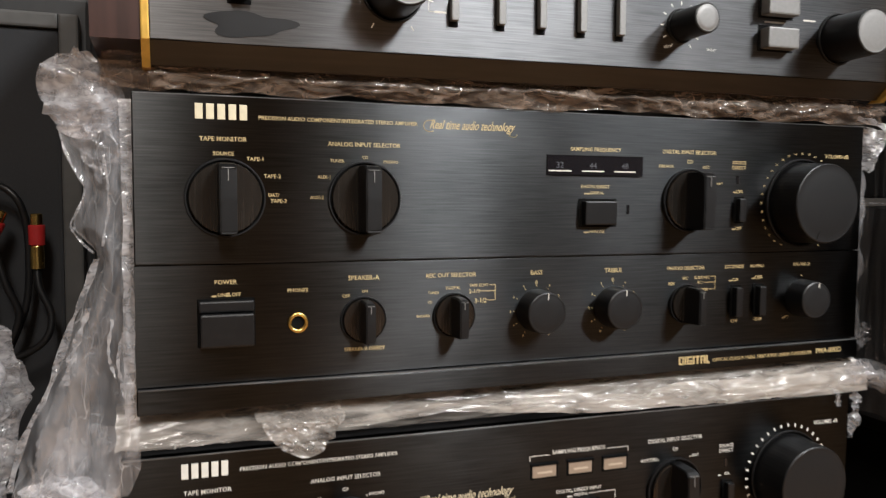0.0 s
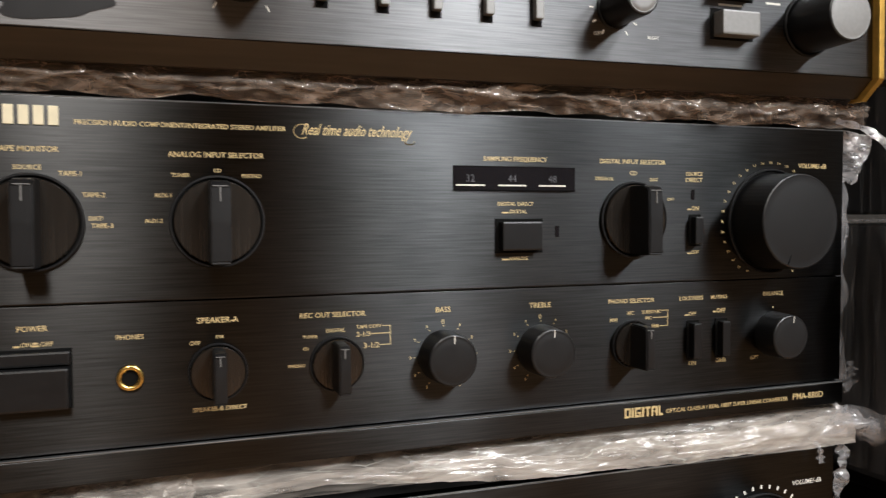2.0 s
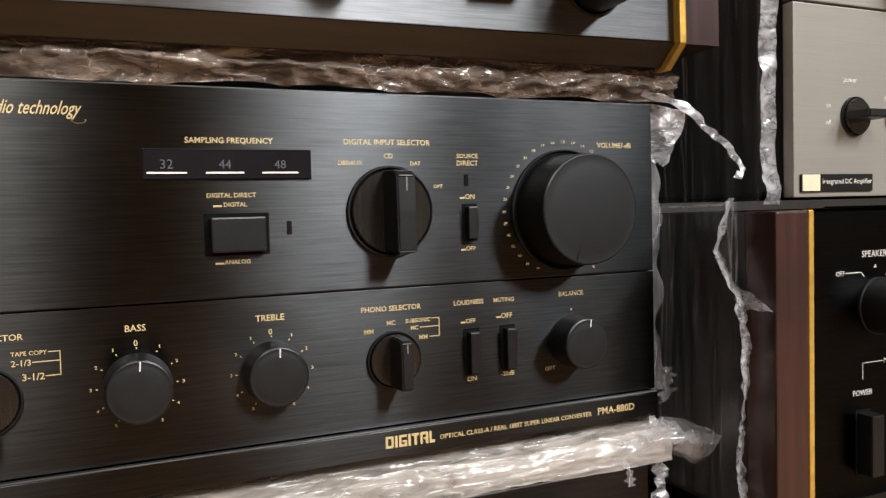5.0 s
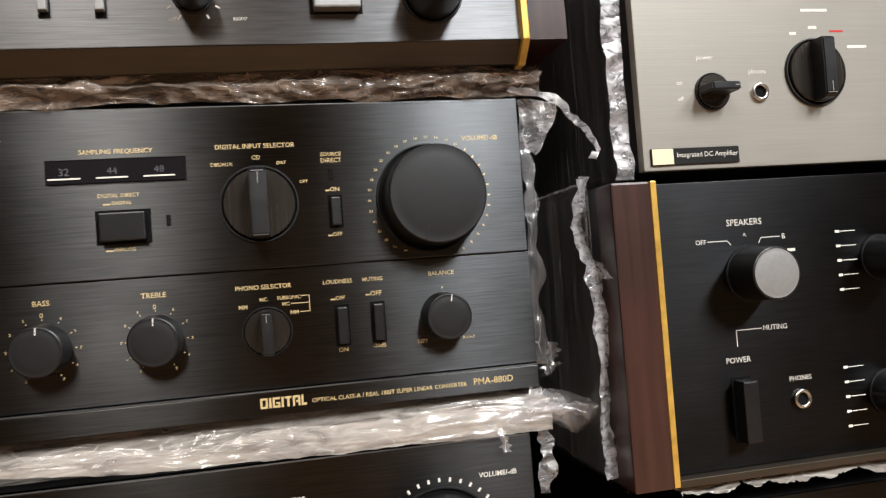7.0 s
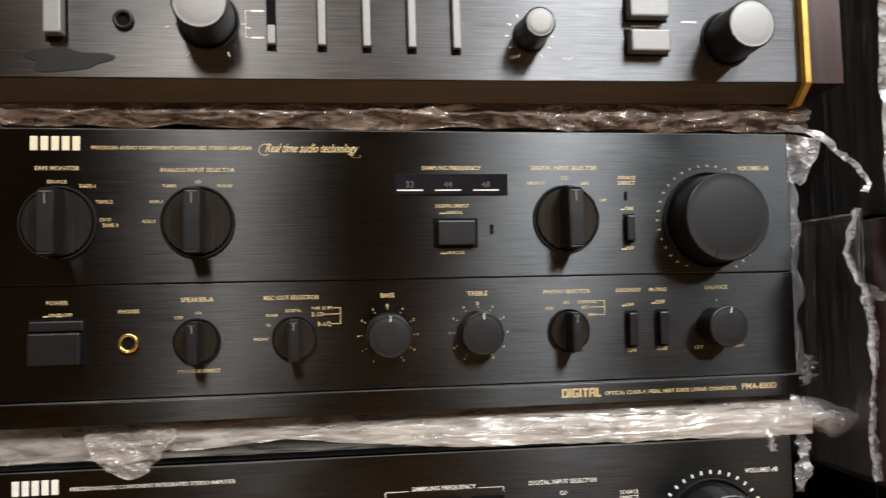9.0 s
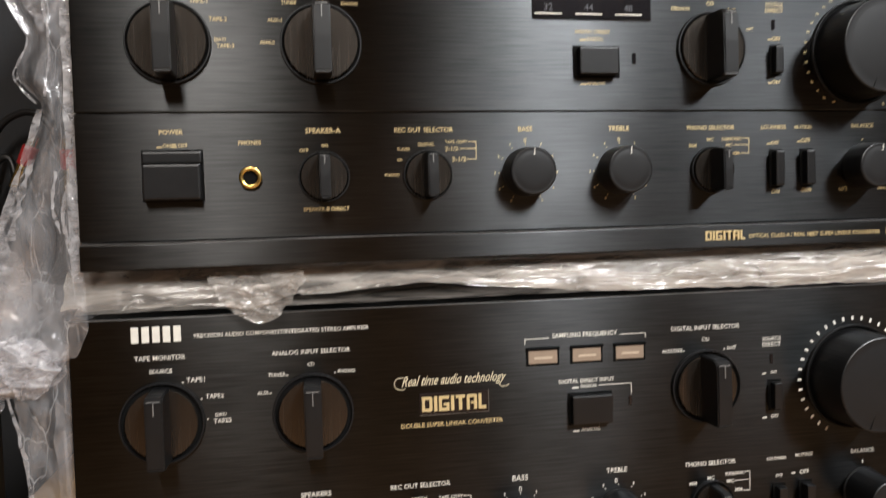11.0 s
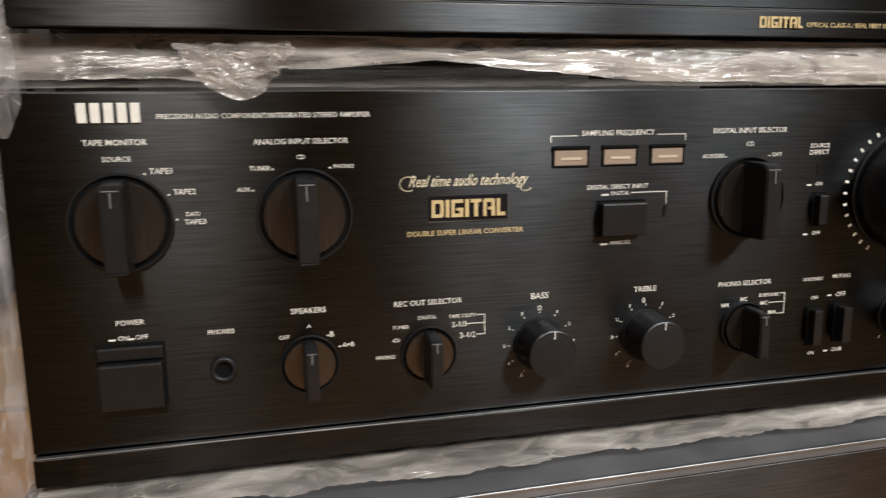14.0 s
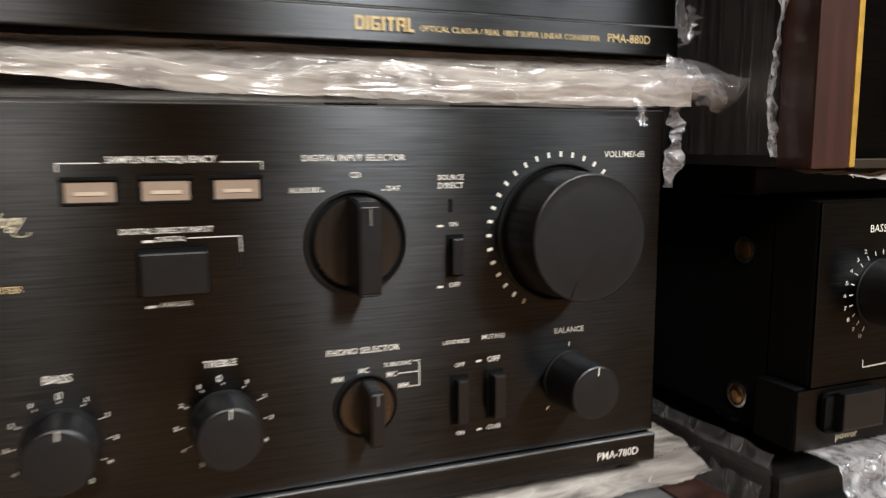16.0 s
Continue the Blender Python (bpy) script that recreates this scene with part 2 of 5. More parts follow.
def box(x0, x1, y0, y1, z0, z1, bevel=0.0, seg=2):
    bm = bmesh.new()
    bmesh.ops.create_cube(bm, size=1.0)
    for v in bm.verts:
        v.co = Vector((x0 + (v.co.x + 0.5) * (x1 - x0), y0 + (v.co.y + 0.5) * (y1 - y0), z0 + (v.co.z + 0.5) * (z1 - z0)))
    if bevel:
        bmesh.ops.bevel(bm, geom=list(bm.edges), offset=bevel, segments=seg, affect="EDGES", profile=0.6)
    return bm


def join(*bms):
    out = bmesh.new()
    for b in bms:
        me = bpy.data.meshes.new("tmp")
        b.to_mesh(me)
        b.free()
        out.from_mesh(me)
        bpy.data.meshes.remove(me)
    return out


def lathe(profile, n=48, cx=0.0, cz=0.0):
    """A turned shape about the y axis; profile is (radius, y) from the back to the front."""
    bm = bmesh.new()
    rings = []
    for r, y in profile:
        if r <= 1e-6:
            rings.append([bm.verts.new((cx, y, cz))])
        else:
            rings.append([bm.verts.new((cx + r * math.cos(2 * math.pi * i / n), y, cz + r * math.sin(2 * math.pi * i / n))) for i in range(n)])
    for a, b in zip(rings, rings[1:]):
        for i in range(n):
            j = (i + 1) % n
            if len(a) == 1:
                bm.faces.new((a[0], b[i], b[j]))
            elif len(b) == 1:
                bm.faces.new((a[i], b[0], a[j]))
            else:
                bm.faces.new((a[i], b[i], b[j], a[j]))
    return bm


def tube(points, r, n=10):
    bm = bmesh.new()
    pts = [Vector(p) for p in points]
    rings = []
    for i, p in enumerate(pts):
        d = (pts[min(i + 1, len(pts) - 1)] - pts[max(i - 1, 0)]).normalized()
        a = d.orthogonal().normalized() if i == 0 else (rings_a - d * rings_a.dot(d)).normalized()
        rings_a = a
        b = d.cross(a)
        rings.append([bm.verts.new(p + r * (math.cos(2 * math.pi * k / n) * a + math.sin(2 * math.pi * k / n) * b)) for k in range(n)])
    for p, q in zip(rings, rings[1:]):
        for k in range(n):
            bm.faces.new((p[k], p[(k + 1) % n], q[(k + 1) % n], q[k]))
    bm.faces.new(rings[0])
    bm.faces.new(rings[-1])
    return bm


def spline(ctrl, steps=10):
    """Catmull-Rom points through ctrl."""
    c = [Vector(p) for p in ctrl]
    c = [2 * c[0] - c[1]] + c + [2 * c[-1] - c[-2]]
    out = []
    for i in range(1, len(c) - 2):
        for s in range(steps):
            t = s / steps
            out.append(0.5 * ((2 * c[i]) + (c[i + 1] - c[i - 1]) * t + (2 * c[i - 1] - 5 * c[i] + 4 * c[i + 1] - c[i + 2]) * t * t + (3 * c[i] - c[i - 1] - 3 * c[i + 1] + c[i + 2]) * t ** 3))
    out.append(c[-2])
    return out


def words(text, x0, x1, z, ink, parent, y=-0.0001, cap=None, shear=0.0, bold=0.0, name="lettering"):
    """A printed line on a front panel, as wide as x0 to x1, centred on height z."""
    cu = bpy.data.curves.new("font", "FONT")
    cu.body, cu.size, cu.shear, cu.offset, cu.resolution_u = text, 1.0, shear, bold, 2
    tmp = bpy.data.objects.new("font", cu)
    scene.collection.objects.link(tmp)
    dg = bpy.context.evaluated_depsgraph_get()
    me = bpy.data.meshes.new_from_object(tmp.evaluated_get(dg))
    bpy.data.objects.remove(tmp)
    bpy.data.curves.remove(cu)
    co = np.array([v.co[:] for v in me.vertices])
    lo, hi = co.min(0), co.max(0)
    h = cap or (x1 - x0) * (hi[1] - lo[1]) / (hi[0] - lo[0])
    for v in me.vertices:
        px = x0 + (v.co.x - lo[0]) / (hi[0] - lo[0]) * (x1 - x0)
        pz = z + ((v.co.y - lo[1]) / (hi[1] - lo[1]) - 0.5) * h
        v.co = (px, y, pz)
    me.materials.clear()
    me.materials.append(ink)
    me.name = name
    ob = new(name, me)
    ob.parent = parent
    return ob


LETTERS = {"D": "TBLRd", "I": "I", "G": "TBLgm", "T": "TI", "A": "TLRm", "L": "LB"}


def block_word(text, x0, x1, z, h, ink, parent, y):
    """Heavy square lettering built of bars, one piece for the word."""
    widths = {"I": 0.32, "T": 0.9, "L": 0.72}
    total = sum(widths.get(c, 1.0) for c in text) + 0.16 * (len(text) - 1)
    u = (x1 - x0) / total
    t, bars, x = 0.28 * u, [], x0
    for c in text:
        w = widths.get(c, 1.0) * u
        lo, hi = z - h / 2, z + h / 2
        for k in LETTERS[c]:
            cut = t * 0.35
            if k == "T":
                bars.append((x + (0 if c in "TG" else cut), x + w - (cut if c in "DA" else 0), hi - t, hi))
            elif k == "B":
                bars.append((x, x + w - (cut if c == "D" else 0), lo, lo + t))
            elif k == "L":
                bars.append((x, x + t, lo, hi - (cut if c == "A" else 0)))
            elif k == "R":
                bars.append((x + w - t, x + w, lo + (cut if c == "D" else 0), hi - cut))
            elif k == "I":
                bars.append((x + w / 2 - t * 0.55, x + w / 2 + t * 0.55, lo, hi))
            elif k == "g":
                bars.append((x + w - t, x + w, lo, z))
            elif k == "m":
                bars.append((x + w * 0.45, x + w, z - t * 0.7, z + t * 0.1))
        x += w + 0.16 * u
    bms = [box(a, b, y - 0.00004 * i, y + 0.0002, c, d) for i, (a, b, c, d) in enumerate(bars)]
    return part("lettering", join(*bms), ink, parent)


def strokes(name, segs, w, ink, parent, y=-0.0001):
    """Printed lines, each from (x0, z0) to (x1, z1); a bracket is one piece, marks are pieces of their own."""
    bm = bmesh.new()
    for x0, z0, x1, z1 in segs:
        d = Vector((x1 - x0, 0, z1 - z0)).normalized() * w / 2
        p = Vector((-d.z, 0, d.x))
        a, b = Vector((x0, y, z0)) - d, Vector((x1, y, z1)) + d
        bm.faces.new([bm.verts.new(v) for v in (a - p, b - p, b + p, a + p)])
        if name not in ("printed_bracket", "flourish"):
            part(name, bm, ink, parent)
            bm = bmesh.new()
    if name in ("printed_bracket", "flourish"):
        part(name, bm, ink, parent)
    else:
        bm.free()


def flourish(x0, x1, z, ink, parent):
    """The loop before the script's capital and the tail under its last letter."""
    for cx, cz, rx, rz, a0, a1 in ((x0 + 0.0026, z - 0.0002, 0.0034, 0.0029, 60, 300), (x1 - 0.0022, z - 0.0034, 0.0022, 0.0010, 10, -200)):
        ring = [(cx + rx * math.cos(radians(a0 + (a1 - a0) * i / 16)), cz + rz * math.sin(radians(a0 + (a1 - a0) * i / 16))) for i in range(17)]
        strokes("flourish", [(*p, *q) for p, q in zip(ring, ring[1:])], 0.00042, ink, parent)


def dial(name, cx, cz, r0, r1, a0, a1, n, w, ink, parent, y=-0.0001):
    segs = []
    for i in range(n):
        a = radians(a0 + (a1 - a0) * i / (n - 1))
        segs.append((cx + r0 * math.sin(a), cz + r0 * math.cos(a), cx + r1 * math.sin(a), cz + r1 * math.cos(a)))
    return strokes(name, segs, w, ink, parent, y)


def numerals(cx, cz, r, texts, a0, a1, cap, ink, parent):
    """Figures printed round a knob, from angle a0 to a1."""
    for i, text in enumerate(texts):
        a = radians(a0 + (a1 - a0) * i / (len(texts) - 1))
        w = cap * (0.35 if text == "1" else 0.72) * len(text) / 2
        if text:
            words(text, cx + r * math.sin(a) - w, cx + r * math.sin(a) + w, cz + r * math.cos(a), ink, parent, cap=cap, bold=0.01, name="numeral")


def selector_knob(parent, cx, cz, r, depth, turn=0.0, inner=0.90):
    """A ringed disc with a bar grip across it."""
    k = part("selector_knob", lathe([(r, 0.0), (r, -0.0010), (r * 0.985, -0.0016), (r * 0.955, -0.0016), (r * 0.945, -0.0008), (r * 0.94, 0.0)], 56), KNOB_FACE, parent, smooth=False)
    k.matrix_local = pose(cx, 0, cz, 0, turn, 0)
    # flat black ring in place of the shaded recess round the disc
    part("well_shade", lathe([(r * 0.945, -0.0002), (r * (inner - 0.01), -0.0002)], 56), BLACK, k, "flat black ring painting the shade round the disc")
    part("disc", lathe([(r * inner, -0.0002), (r * inner, -0.0022), (r * (inner - 0.02), -0.0027), (0, -0.0027)], 56), KNOB_DISC, k, "polished disc behind the grip", smooth=False)
    w = r * 0.205
    bm = bmesh.new()
    hi, lo = r * 0.87, -r * 0.90
    rows = [(hi, 0.0), (hi * 0.99, depth * 0.70), (hi * 0.95, depth * 0.88), (hi * 0.84, depth * 0.98), (0.0, depth), (lo * 0.93, depth), (lo * 0.985, depth * 0.95), (lo, 0.0)]
    left = [bm.verts.new((-w, -d - 0.0001, z)) for z, d in rows]
    right = [bm.verts.new((w, -d - 0.0001, z)) for z, d in rows]
    for i in range(len(rows) - 1):
        bm.faces.new((left[i], left[i + 1], right[i + 1], right[i]))
    bm.faces.new(left)
    bm.faces.new(list(reversed(right)))
    bm.faces.new((left[0], right[0], right[-1], left[-1]))
    bmesh.ops.recalc_face_normals(bm, faces=bm.faces)
    bmesh.ops.bevel(bm, geom=[e for e in bm.edges if e.calc_face_angle(0) > 0.6], offset=0.0006, segments=2, affect="EDGES")
    part("grip", bm, KNOB, k)
    part("index_or_glint_line", box(-0.0002, 0.0002, -depth - 0.0003, -depth * 0.97, hi * 0.48, hi * 0.82), KNOB_GREY, k, "pale grey index line")
    # pale cross bar paints the glint on the grip's upper edge
    part("index_or_glint_line", box(-w * 0.72, w * 0.72, -depth * 0.985 - 0.0001, -depth * 0.95, hi * 0.835, hi * 0.855), KNOB_GREY, k)
    return k


def round_knob(parent, cx, cz, r, depth, turn=0.0, face=None, side=KNOB, skirt=0.0, ink=WHITE_INK, line=True, taper=0.95):
    """A turned knob; with a skirt it stands in a thin ring round a flat black band."""
    rf = r * taper
    prof = [(r, 0.0), (r, -0.002), (rf, -depth + 0.0008), (rf - 0.0002, -depth + 0.0003), (rf - 0.0007, -depth)]
    k = part("round_knob", lathe(prof + [(rf - 0.0010, -depth)], 64), side, parent, smooth=False)
    k.matrix_local = pose(cx, 0, cz, 0, turn, 0)
    part("knob_face", lathe([(rf - 0.0010, -depth), (rf - 0.0014, -depth + 0.00005), (rf * 0.8, -depth - rf * 0.012), (rf * 0.55, -depth - rf * 0.027), (rf * 0.28, -depth - rf * 0.036), (0, -depth - rf * 0.039)], 64), face or KNOB_FACE, k, smooth=True)
    if skirt:
        ro = r * (1 + skirt)
        part("base_ring", lathe([(ro, 0.0), (ro, -0.0010), (ro - 0.0003, -0.0014), (ro - 0.0007, -0.0014), (ro - 0.0010, -0.0006), (ro - 0.0010, 0.0)], 64), KNOB_FACE, k, "thin ring round the knob")
        # flat band painted black for the shade between ring and knob
        part("gap_shade", lathe([(ro - 0.0009, -0.0002), (r - 0.0005, -0.0002)], 64), BLACK, k)
    if line:
        part("index_or_glint_line", box(-0.00022, 0.00022, -depth - rf * 0.022, -depth + 0.0003, rf * 0.66, rf * 0.95), ink, k, "thin pale index line")
    return k


def rocker(parent, cx, cz, w, h, depth, mat_=KNOB):
    s = part("slide_switch", box(cx - w / 2 - 0.0012, cx + w / 2 + 0.0012, -0.0003, 0.001, cz - h / 2 - 0.0012, cz + h / 2 + 0.0012), BLACK, parent)
    part("switch_cap", box(cx - w / 2, cx + w / 2, -depth, 0.0, cz - h / 2, cz + h / 2, 0.0006), mat_, s)
    return s


def jack(parent, cx, cz, r, metal):
    j = part("phones_jack", lathe([(r, 0.0), (r, -0.0016), (r * 0.9, -0.002), (r * 0.68, -0.002), (r * 0.6, -0.0012), (r * 0.6, 0.0)], 40), metal, parent, "metal-rimmed headphone socket", smooth=True)
    j.matrix_local = pose(cx, 0, cz)
    part("socket_hole", lathe([(r * 0.62, -0.0004), (0, -0.0004)], 32), BLACK, j)
    return j


def wordmark(parent, x0, x1, z, h, ink):
    """The maker's mark as five plain upright blocks."""
    w = (x1 - x0) / 5
    bms = [box(x0 + i * w, x0 + i * w + w * 0.70, -0.0006, 0.0002, z - h / 2, z + h / 2, 0.0001, 1) for i in range(5)]
    return part("maker_mark", join(*bms), ink, parent, "raised pale metal maker's mark")


def cabinet(parent, w, h, d, material=STEEL, feet=0.012):
    part("cover", box(0.002, w - 0.002, 0.006, d, 0.004, h - 0.0015, 0.002), material, parent)
    for fx in (0.05, w - 0.05):
        for fy in (0.05, d - 0.05):
            f = part("foot", lathe([(0.02, 0.0), (0.02, feet), (0.0, feet)], 24), RUBBER, parent)
            f.matrix_local = pose(fx, fy, 0.004, -90, 0, 0)


# ---- room ----
def slab(name, x0, x1, y0, y1, z0, z1, material, label, category):
    return tagged(new(name, mesh_of(box(x0, x1, y0, y1, z0, z1), name, material)), label, category, kind="structure")


slab("floor", -2.6, 3.2, -5.6, 1.2, -0.1, 0.0, WOODFLOOR, "brown varnished wood floor of the room", "floor")
slab("ceiling", -2.6, 3.2, -5.6, 1.2, 2.6, 2.7, CEIL, "plain white ceiling board above the room", "ceiling")
slab("wall_north", -2.6, 3.2, 1.1, 1.2, 0, 2.6, DARKWALL, "dark grey wall behind the equipment", "wall")
slab("wall_south", -2.6, 3.2, -5.6, -5.5, 0, 2.6, WALL, "warm beige plaster wall", "wall")
slab("wall_west", -2.6, -2.5, -5.5, 1.1, 0, 2.6, WALL, "warm beige plaster wall", "wall")
slab("wall_east", 3.1, 3.2, -5.5, 1.1, 0, 2.6, WALL, "warm beige plaster wall", "wall")


def lamp_housing(x, y, w, l):
    t = thing("ceiling_lamp", pose(x, y, 2.6), "white metal fluorescent ceiling lamp", "lamp", "ceiling lamps")
    part("housing", box(-w / 2 - 0.03, w / 2 + 0.03, -l / 2 - 0.03, l / 2 + 0.03, -0.06, 0.0, 0.006), CEIL, t)
    for k in (-1, 1):
        part("rim", box(k * (w / 2 + 0.02) - 0.006, k * (w / 2 + 0.02) + 0.006, -l / 2, l / 2, -0.09, -0.06, 0.002), CEIL, t)


for lx, ly, lw, ll, lp, lc in LAMPS:
    lamp_housing(lx, ly, lw, ll)


# ---- the two amplifiers with the printed front panels ----
W, H = 0.434, 0.148


def front_panel(a, split, h=H):
    if split:
        part("upper_panel", box(0, W, 0.0, 0.007, 0.0695, h, 0.0006), BRUSHED, a, "brushed black upper front panel")
        part("lower_panel", box(0, W, 0.0, 0.007, 0.0128, 0.0690, 0.0001), BRUSHED, a, "brushed black lower front panel")
    else:
        part("front_panel", box(0, W, 0.0, 0.007, 0.0128, h, 0.0006), BRUSHED, a, "brushed black front panel")
    part("bottom_bar", box(0, W, -0.0022, 0.007, 0.0, 0.0116, 0.0006), BRUSHED, a, "projecting black bar along the bottom edge")
    # added pale strips: lamp light caught by the bar's and panel's top edges
    part("bar_highlight", box(0.0005, W - 0.0005, -0.0026, 0.0, 0.0115, 0.0121, 0.0002, 1), EDGE, a, "pale strip painting the highlight on the bottom bar")
    part("edge_highlight", box(0.0005, W - 0.0005, -0.0001, 0.0012, h - 0.0004, h + 0.0002, 0.0002, 1), EDGE, a, "pale strip painting the highlight on the top edge")
    cabinet(a, W, h, 0.36)


def power_button(a, x0, x1, z0, z1):
    # thin black plate paints the dark of the button's recess; no hole is cut
    s = part("power_button", box(x0, x1, -0.0004, 0.002, z0, z1, 0.0002, 1), BLACK, a)
    part("hinge_lip", box(x0 + 0.0006, x1 - 0.0006, -0.0026, 0.0, z1 - 0.0062, z1 - 0.0010, 0.0008), KNOB, s)
    part("button_cap", box(x0 + 0.0010, x1 - 0.0010, -0.0060, 0.0, z0 + 0.0006, z1 - 0.0068, 0.0009), KNOB, s)


gold_amp = thing("stereo_amplifier", pose(0, 0, 0.900), "black integrated amplifier with gold lettering, stacked in plastic film", "amplifier", "stacked amplifiers")
front_panel(gold_amp, True)
wordmark(gold_amp, 0.0272, 0.0522, 0.1405, 0.0072, PALE_INK)
LINES = [("PRECISION AUDIO COMPONENT/INTEGRATED STEREO AMPLIFIER", 0.056, 0.135, 0.1385), ("TAPE MONITOR", 0.029, 0.0505, 0.128), ("SOURCE", 0.035, 0.0445, 0.1212), ("TAPE-1", 0.0502, 0.058, 0.119),
         ("TAPE-2", 0.0582, 0.0662, 0.111), ("DAT/", 0.0603, 0.0655, 0.102), ("TAPE-3", 0.0612, 0.0688, 0.0992), ("ANALOG INPUT SELECTOR", 0.089, 0.126, 0.1272), ("CD", 0.1062, 0.1092, 0.121), ("TUNER", 0.0902, 0.0972, 0.119),
         ("PHONO", 0.1172, 0.1248, 0.119), ("AUX-1", 0.0838, 0.0902, 0.111), ("AUX-2", 0.0802, 0.0868, 0.101), ("SAMPLING FREQUENCY", 0.223, 0.255, 0.1282), ("DIGITAL DIRECT", 0.230, 0.248, 0.108),
         ("DIGITAL", 0.236, 0.2445, 0.1045), ("ANALOG", 0.2355, 0.245, 0.083), ("DIGITAL INPUT SELECTOR", 0.283, 0.320, 0.1285), ("CD", 0.2995, 0.3035, 0.123), ("DAT", 0.311, 0.3155, 0.120), ("DBS/AUX", 0.2805, 0.2905, 0.1202), ("OPT", 0.3212, 0.3252, 0.1105)]
LINES2 = [("SOURCE", 0.332, 0.342, 0.1232), ("DIRECT", 0.332, 0.342, 0.1202), ("ON", 0.3355, 0.340, 0.106), ("OFF", 0.3355, 0.340, 0.084), ("VOLUME/-dB", 0.403, 0.422, 0.1285), ("POWER", 0.035, 0.0452, 0.0608), ("ON", 0.0362, 0.0398, 0.0548),
          ("OFF", 0.0428, 0.047, 0.0548), ("PHONES", 0.069, 0.079, 0.0558), ("SPEAKER-A", 0.099, 0.115, 0.061), ("OFF", 0.096, 0.100, 0.052), ("ON", 0.106, 0.109, 0.0542), ("SPEAKER-B DIRECT", 0.097, 0.118, 0.025),
          ("REC OUT SELECTOR", 0.140, 0.168, 0.061), ("TUNER", 0.141, 0.1472, 0.052), ("CD", 0.141, 0.1434, 0.047), ("PHONO", 0.135, 0.142, 0.040), ("DIGITAL", 0.151, 0.159, 0.0542), ("TAPE COPY", 0.164, 0.175, 0.0552)]
LINES3 = [("2-1/3", 0.164, 0.170, 0.052), ("3-1/2", 0.1672, 0.174, 0.047), ("BASS", 0.200, 0.207, 0.061), ("TREBLE", 0.246, 0.257, 0.061), ("0", 0.2027, 0.2041, 0.0556), ("0", 0.2508, 0.2522, 0.0556), ("PHONO SELECTOR", 0.288, 0.314, 0.061), ("MM", 0.289, 0.293, 0.052), ("MC", 0.2988, 0.3024, 0.055),
          ("SUBSONIC", 0.307, 0.318, 0.0552), ("MC", 0.3092, 0.3126, 0.0522), ("MM", 0.3128, 0.3166, 0.0480), ("LOUDNESS", 0.329, 0.343, 0.061), ("MUTING", 0.348, 0.358, 0.061), ("-20dB", 0.351, 0.3575, 0.0285), ("OFF", 0.3345, 0.339, 0.053), ("OFF", 0.3515, 0.357, 0.054), ("ON", 0.3345, 0.339, 0.028), ("BALANCE", 0.381, 0.394, 0.0615)]
for text, x0, x1, z in LINES + LINES2 + LINES3:
    words(text, x0, x1, z, GOLD_INK, gold_amp, bold=0.010)
words("Real time audio technology", 0.1415, 0.1895, 0.138, GOLD_INK, gold_amp, cap=0.0062, shear=0.5, bold=0.006)
flourish(0.139, 0.1905, 0.138, GOLD_INK, gold_amp)
block_word("DIGITAL", 0.296, 0.3175, 0.0064, 0.0048, GOLD_INK, gold_amp, -0.0024)
words("OPTICAL CLASS-A / REAL 18BIT SUPER LINEAR CONVERTER", 0.320, 0.396, 0.0056, GOLD_INK, gold_amp, y=-0.0024, bold=0.010)
words("PMA-880D", 0.3995, 0.420, 0.0062, GOLD_INK, gold_amp, y=-0.0024, bold=0.010)
strokes("printed_bracket", [(0.1755, 0.0552, 0.179, 0.0552), (0.179, 0.0552, 0.179, 0.047), (0.1745, 0.047, 0.179, 0.047), (0.1705, 0.052, 0.179, 0.052)], 0.00035, GOLD_INK, gold_amp)
strokes("printed_bracket", [(0.3185, 0.0556, 0.322, 0.0556), (0.322, 0.0556, 0.322, 0.048), (0.3135, 0.0522, 0.322, 0.0522), (0.3175, 0.048, 0.322, 0.048)], 0.00035, GOLD_INK, gold_amp)
strokes("switch_symbol", [(0.0340, 0.0542, 0.0355, 0.0542), (0.0403, 0.0542, 0.0420, 0.0542), (0.0406, 0.0552, 0.0416, 0.0552), (0.2325, 0.1040, 0.2350, 0.1040), (0.2325, 0.0826, 0.2350, 0.0826), (0.3335, 0.1055, 0.3350, 0.1055), (0.3335, 0.0835, 0.3350, 0.0835), (0.3325, 0.0525, 0.3340, 0.0525), (0.3495, 0.0535, 0.3510, 0.0535)], 0.0007, GOLD_INK, gold_amp)
for kx, kt in ((0.0404, 0), (0.1075, 0), (0.3018, 0)):
    selector_knob(gold_amp, kx, 0.1005, 0.0186, 0.0190, kt)
for kx, kt in ((0.1068, 0), (0.1555, 0), (0.3015, 0)):
    selector_knob(gold_amp, kx, 0.0398, 0.0118, 0.0160, kt)
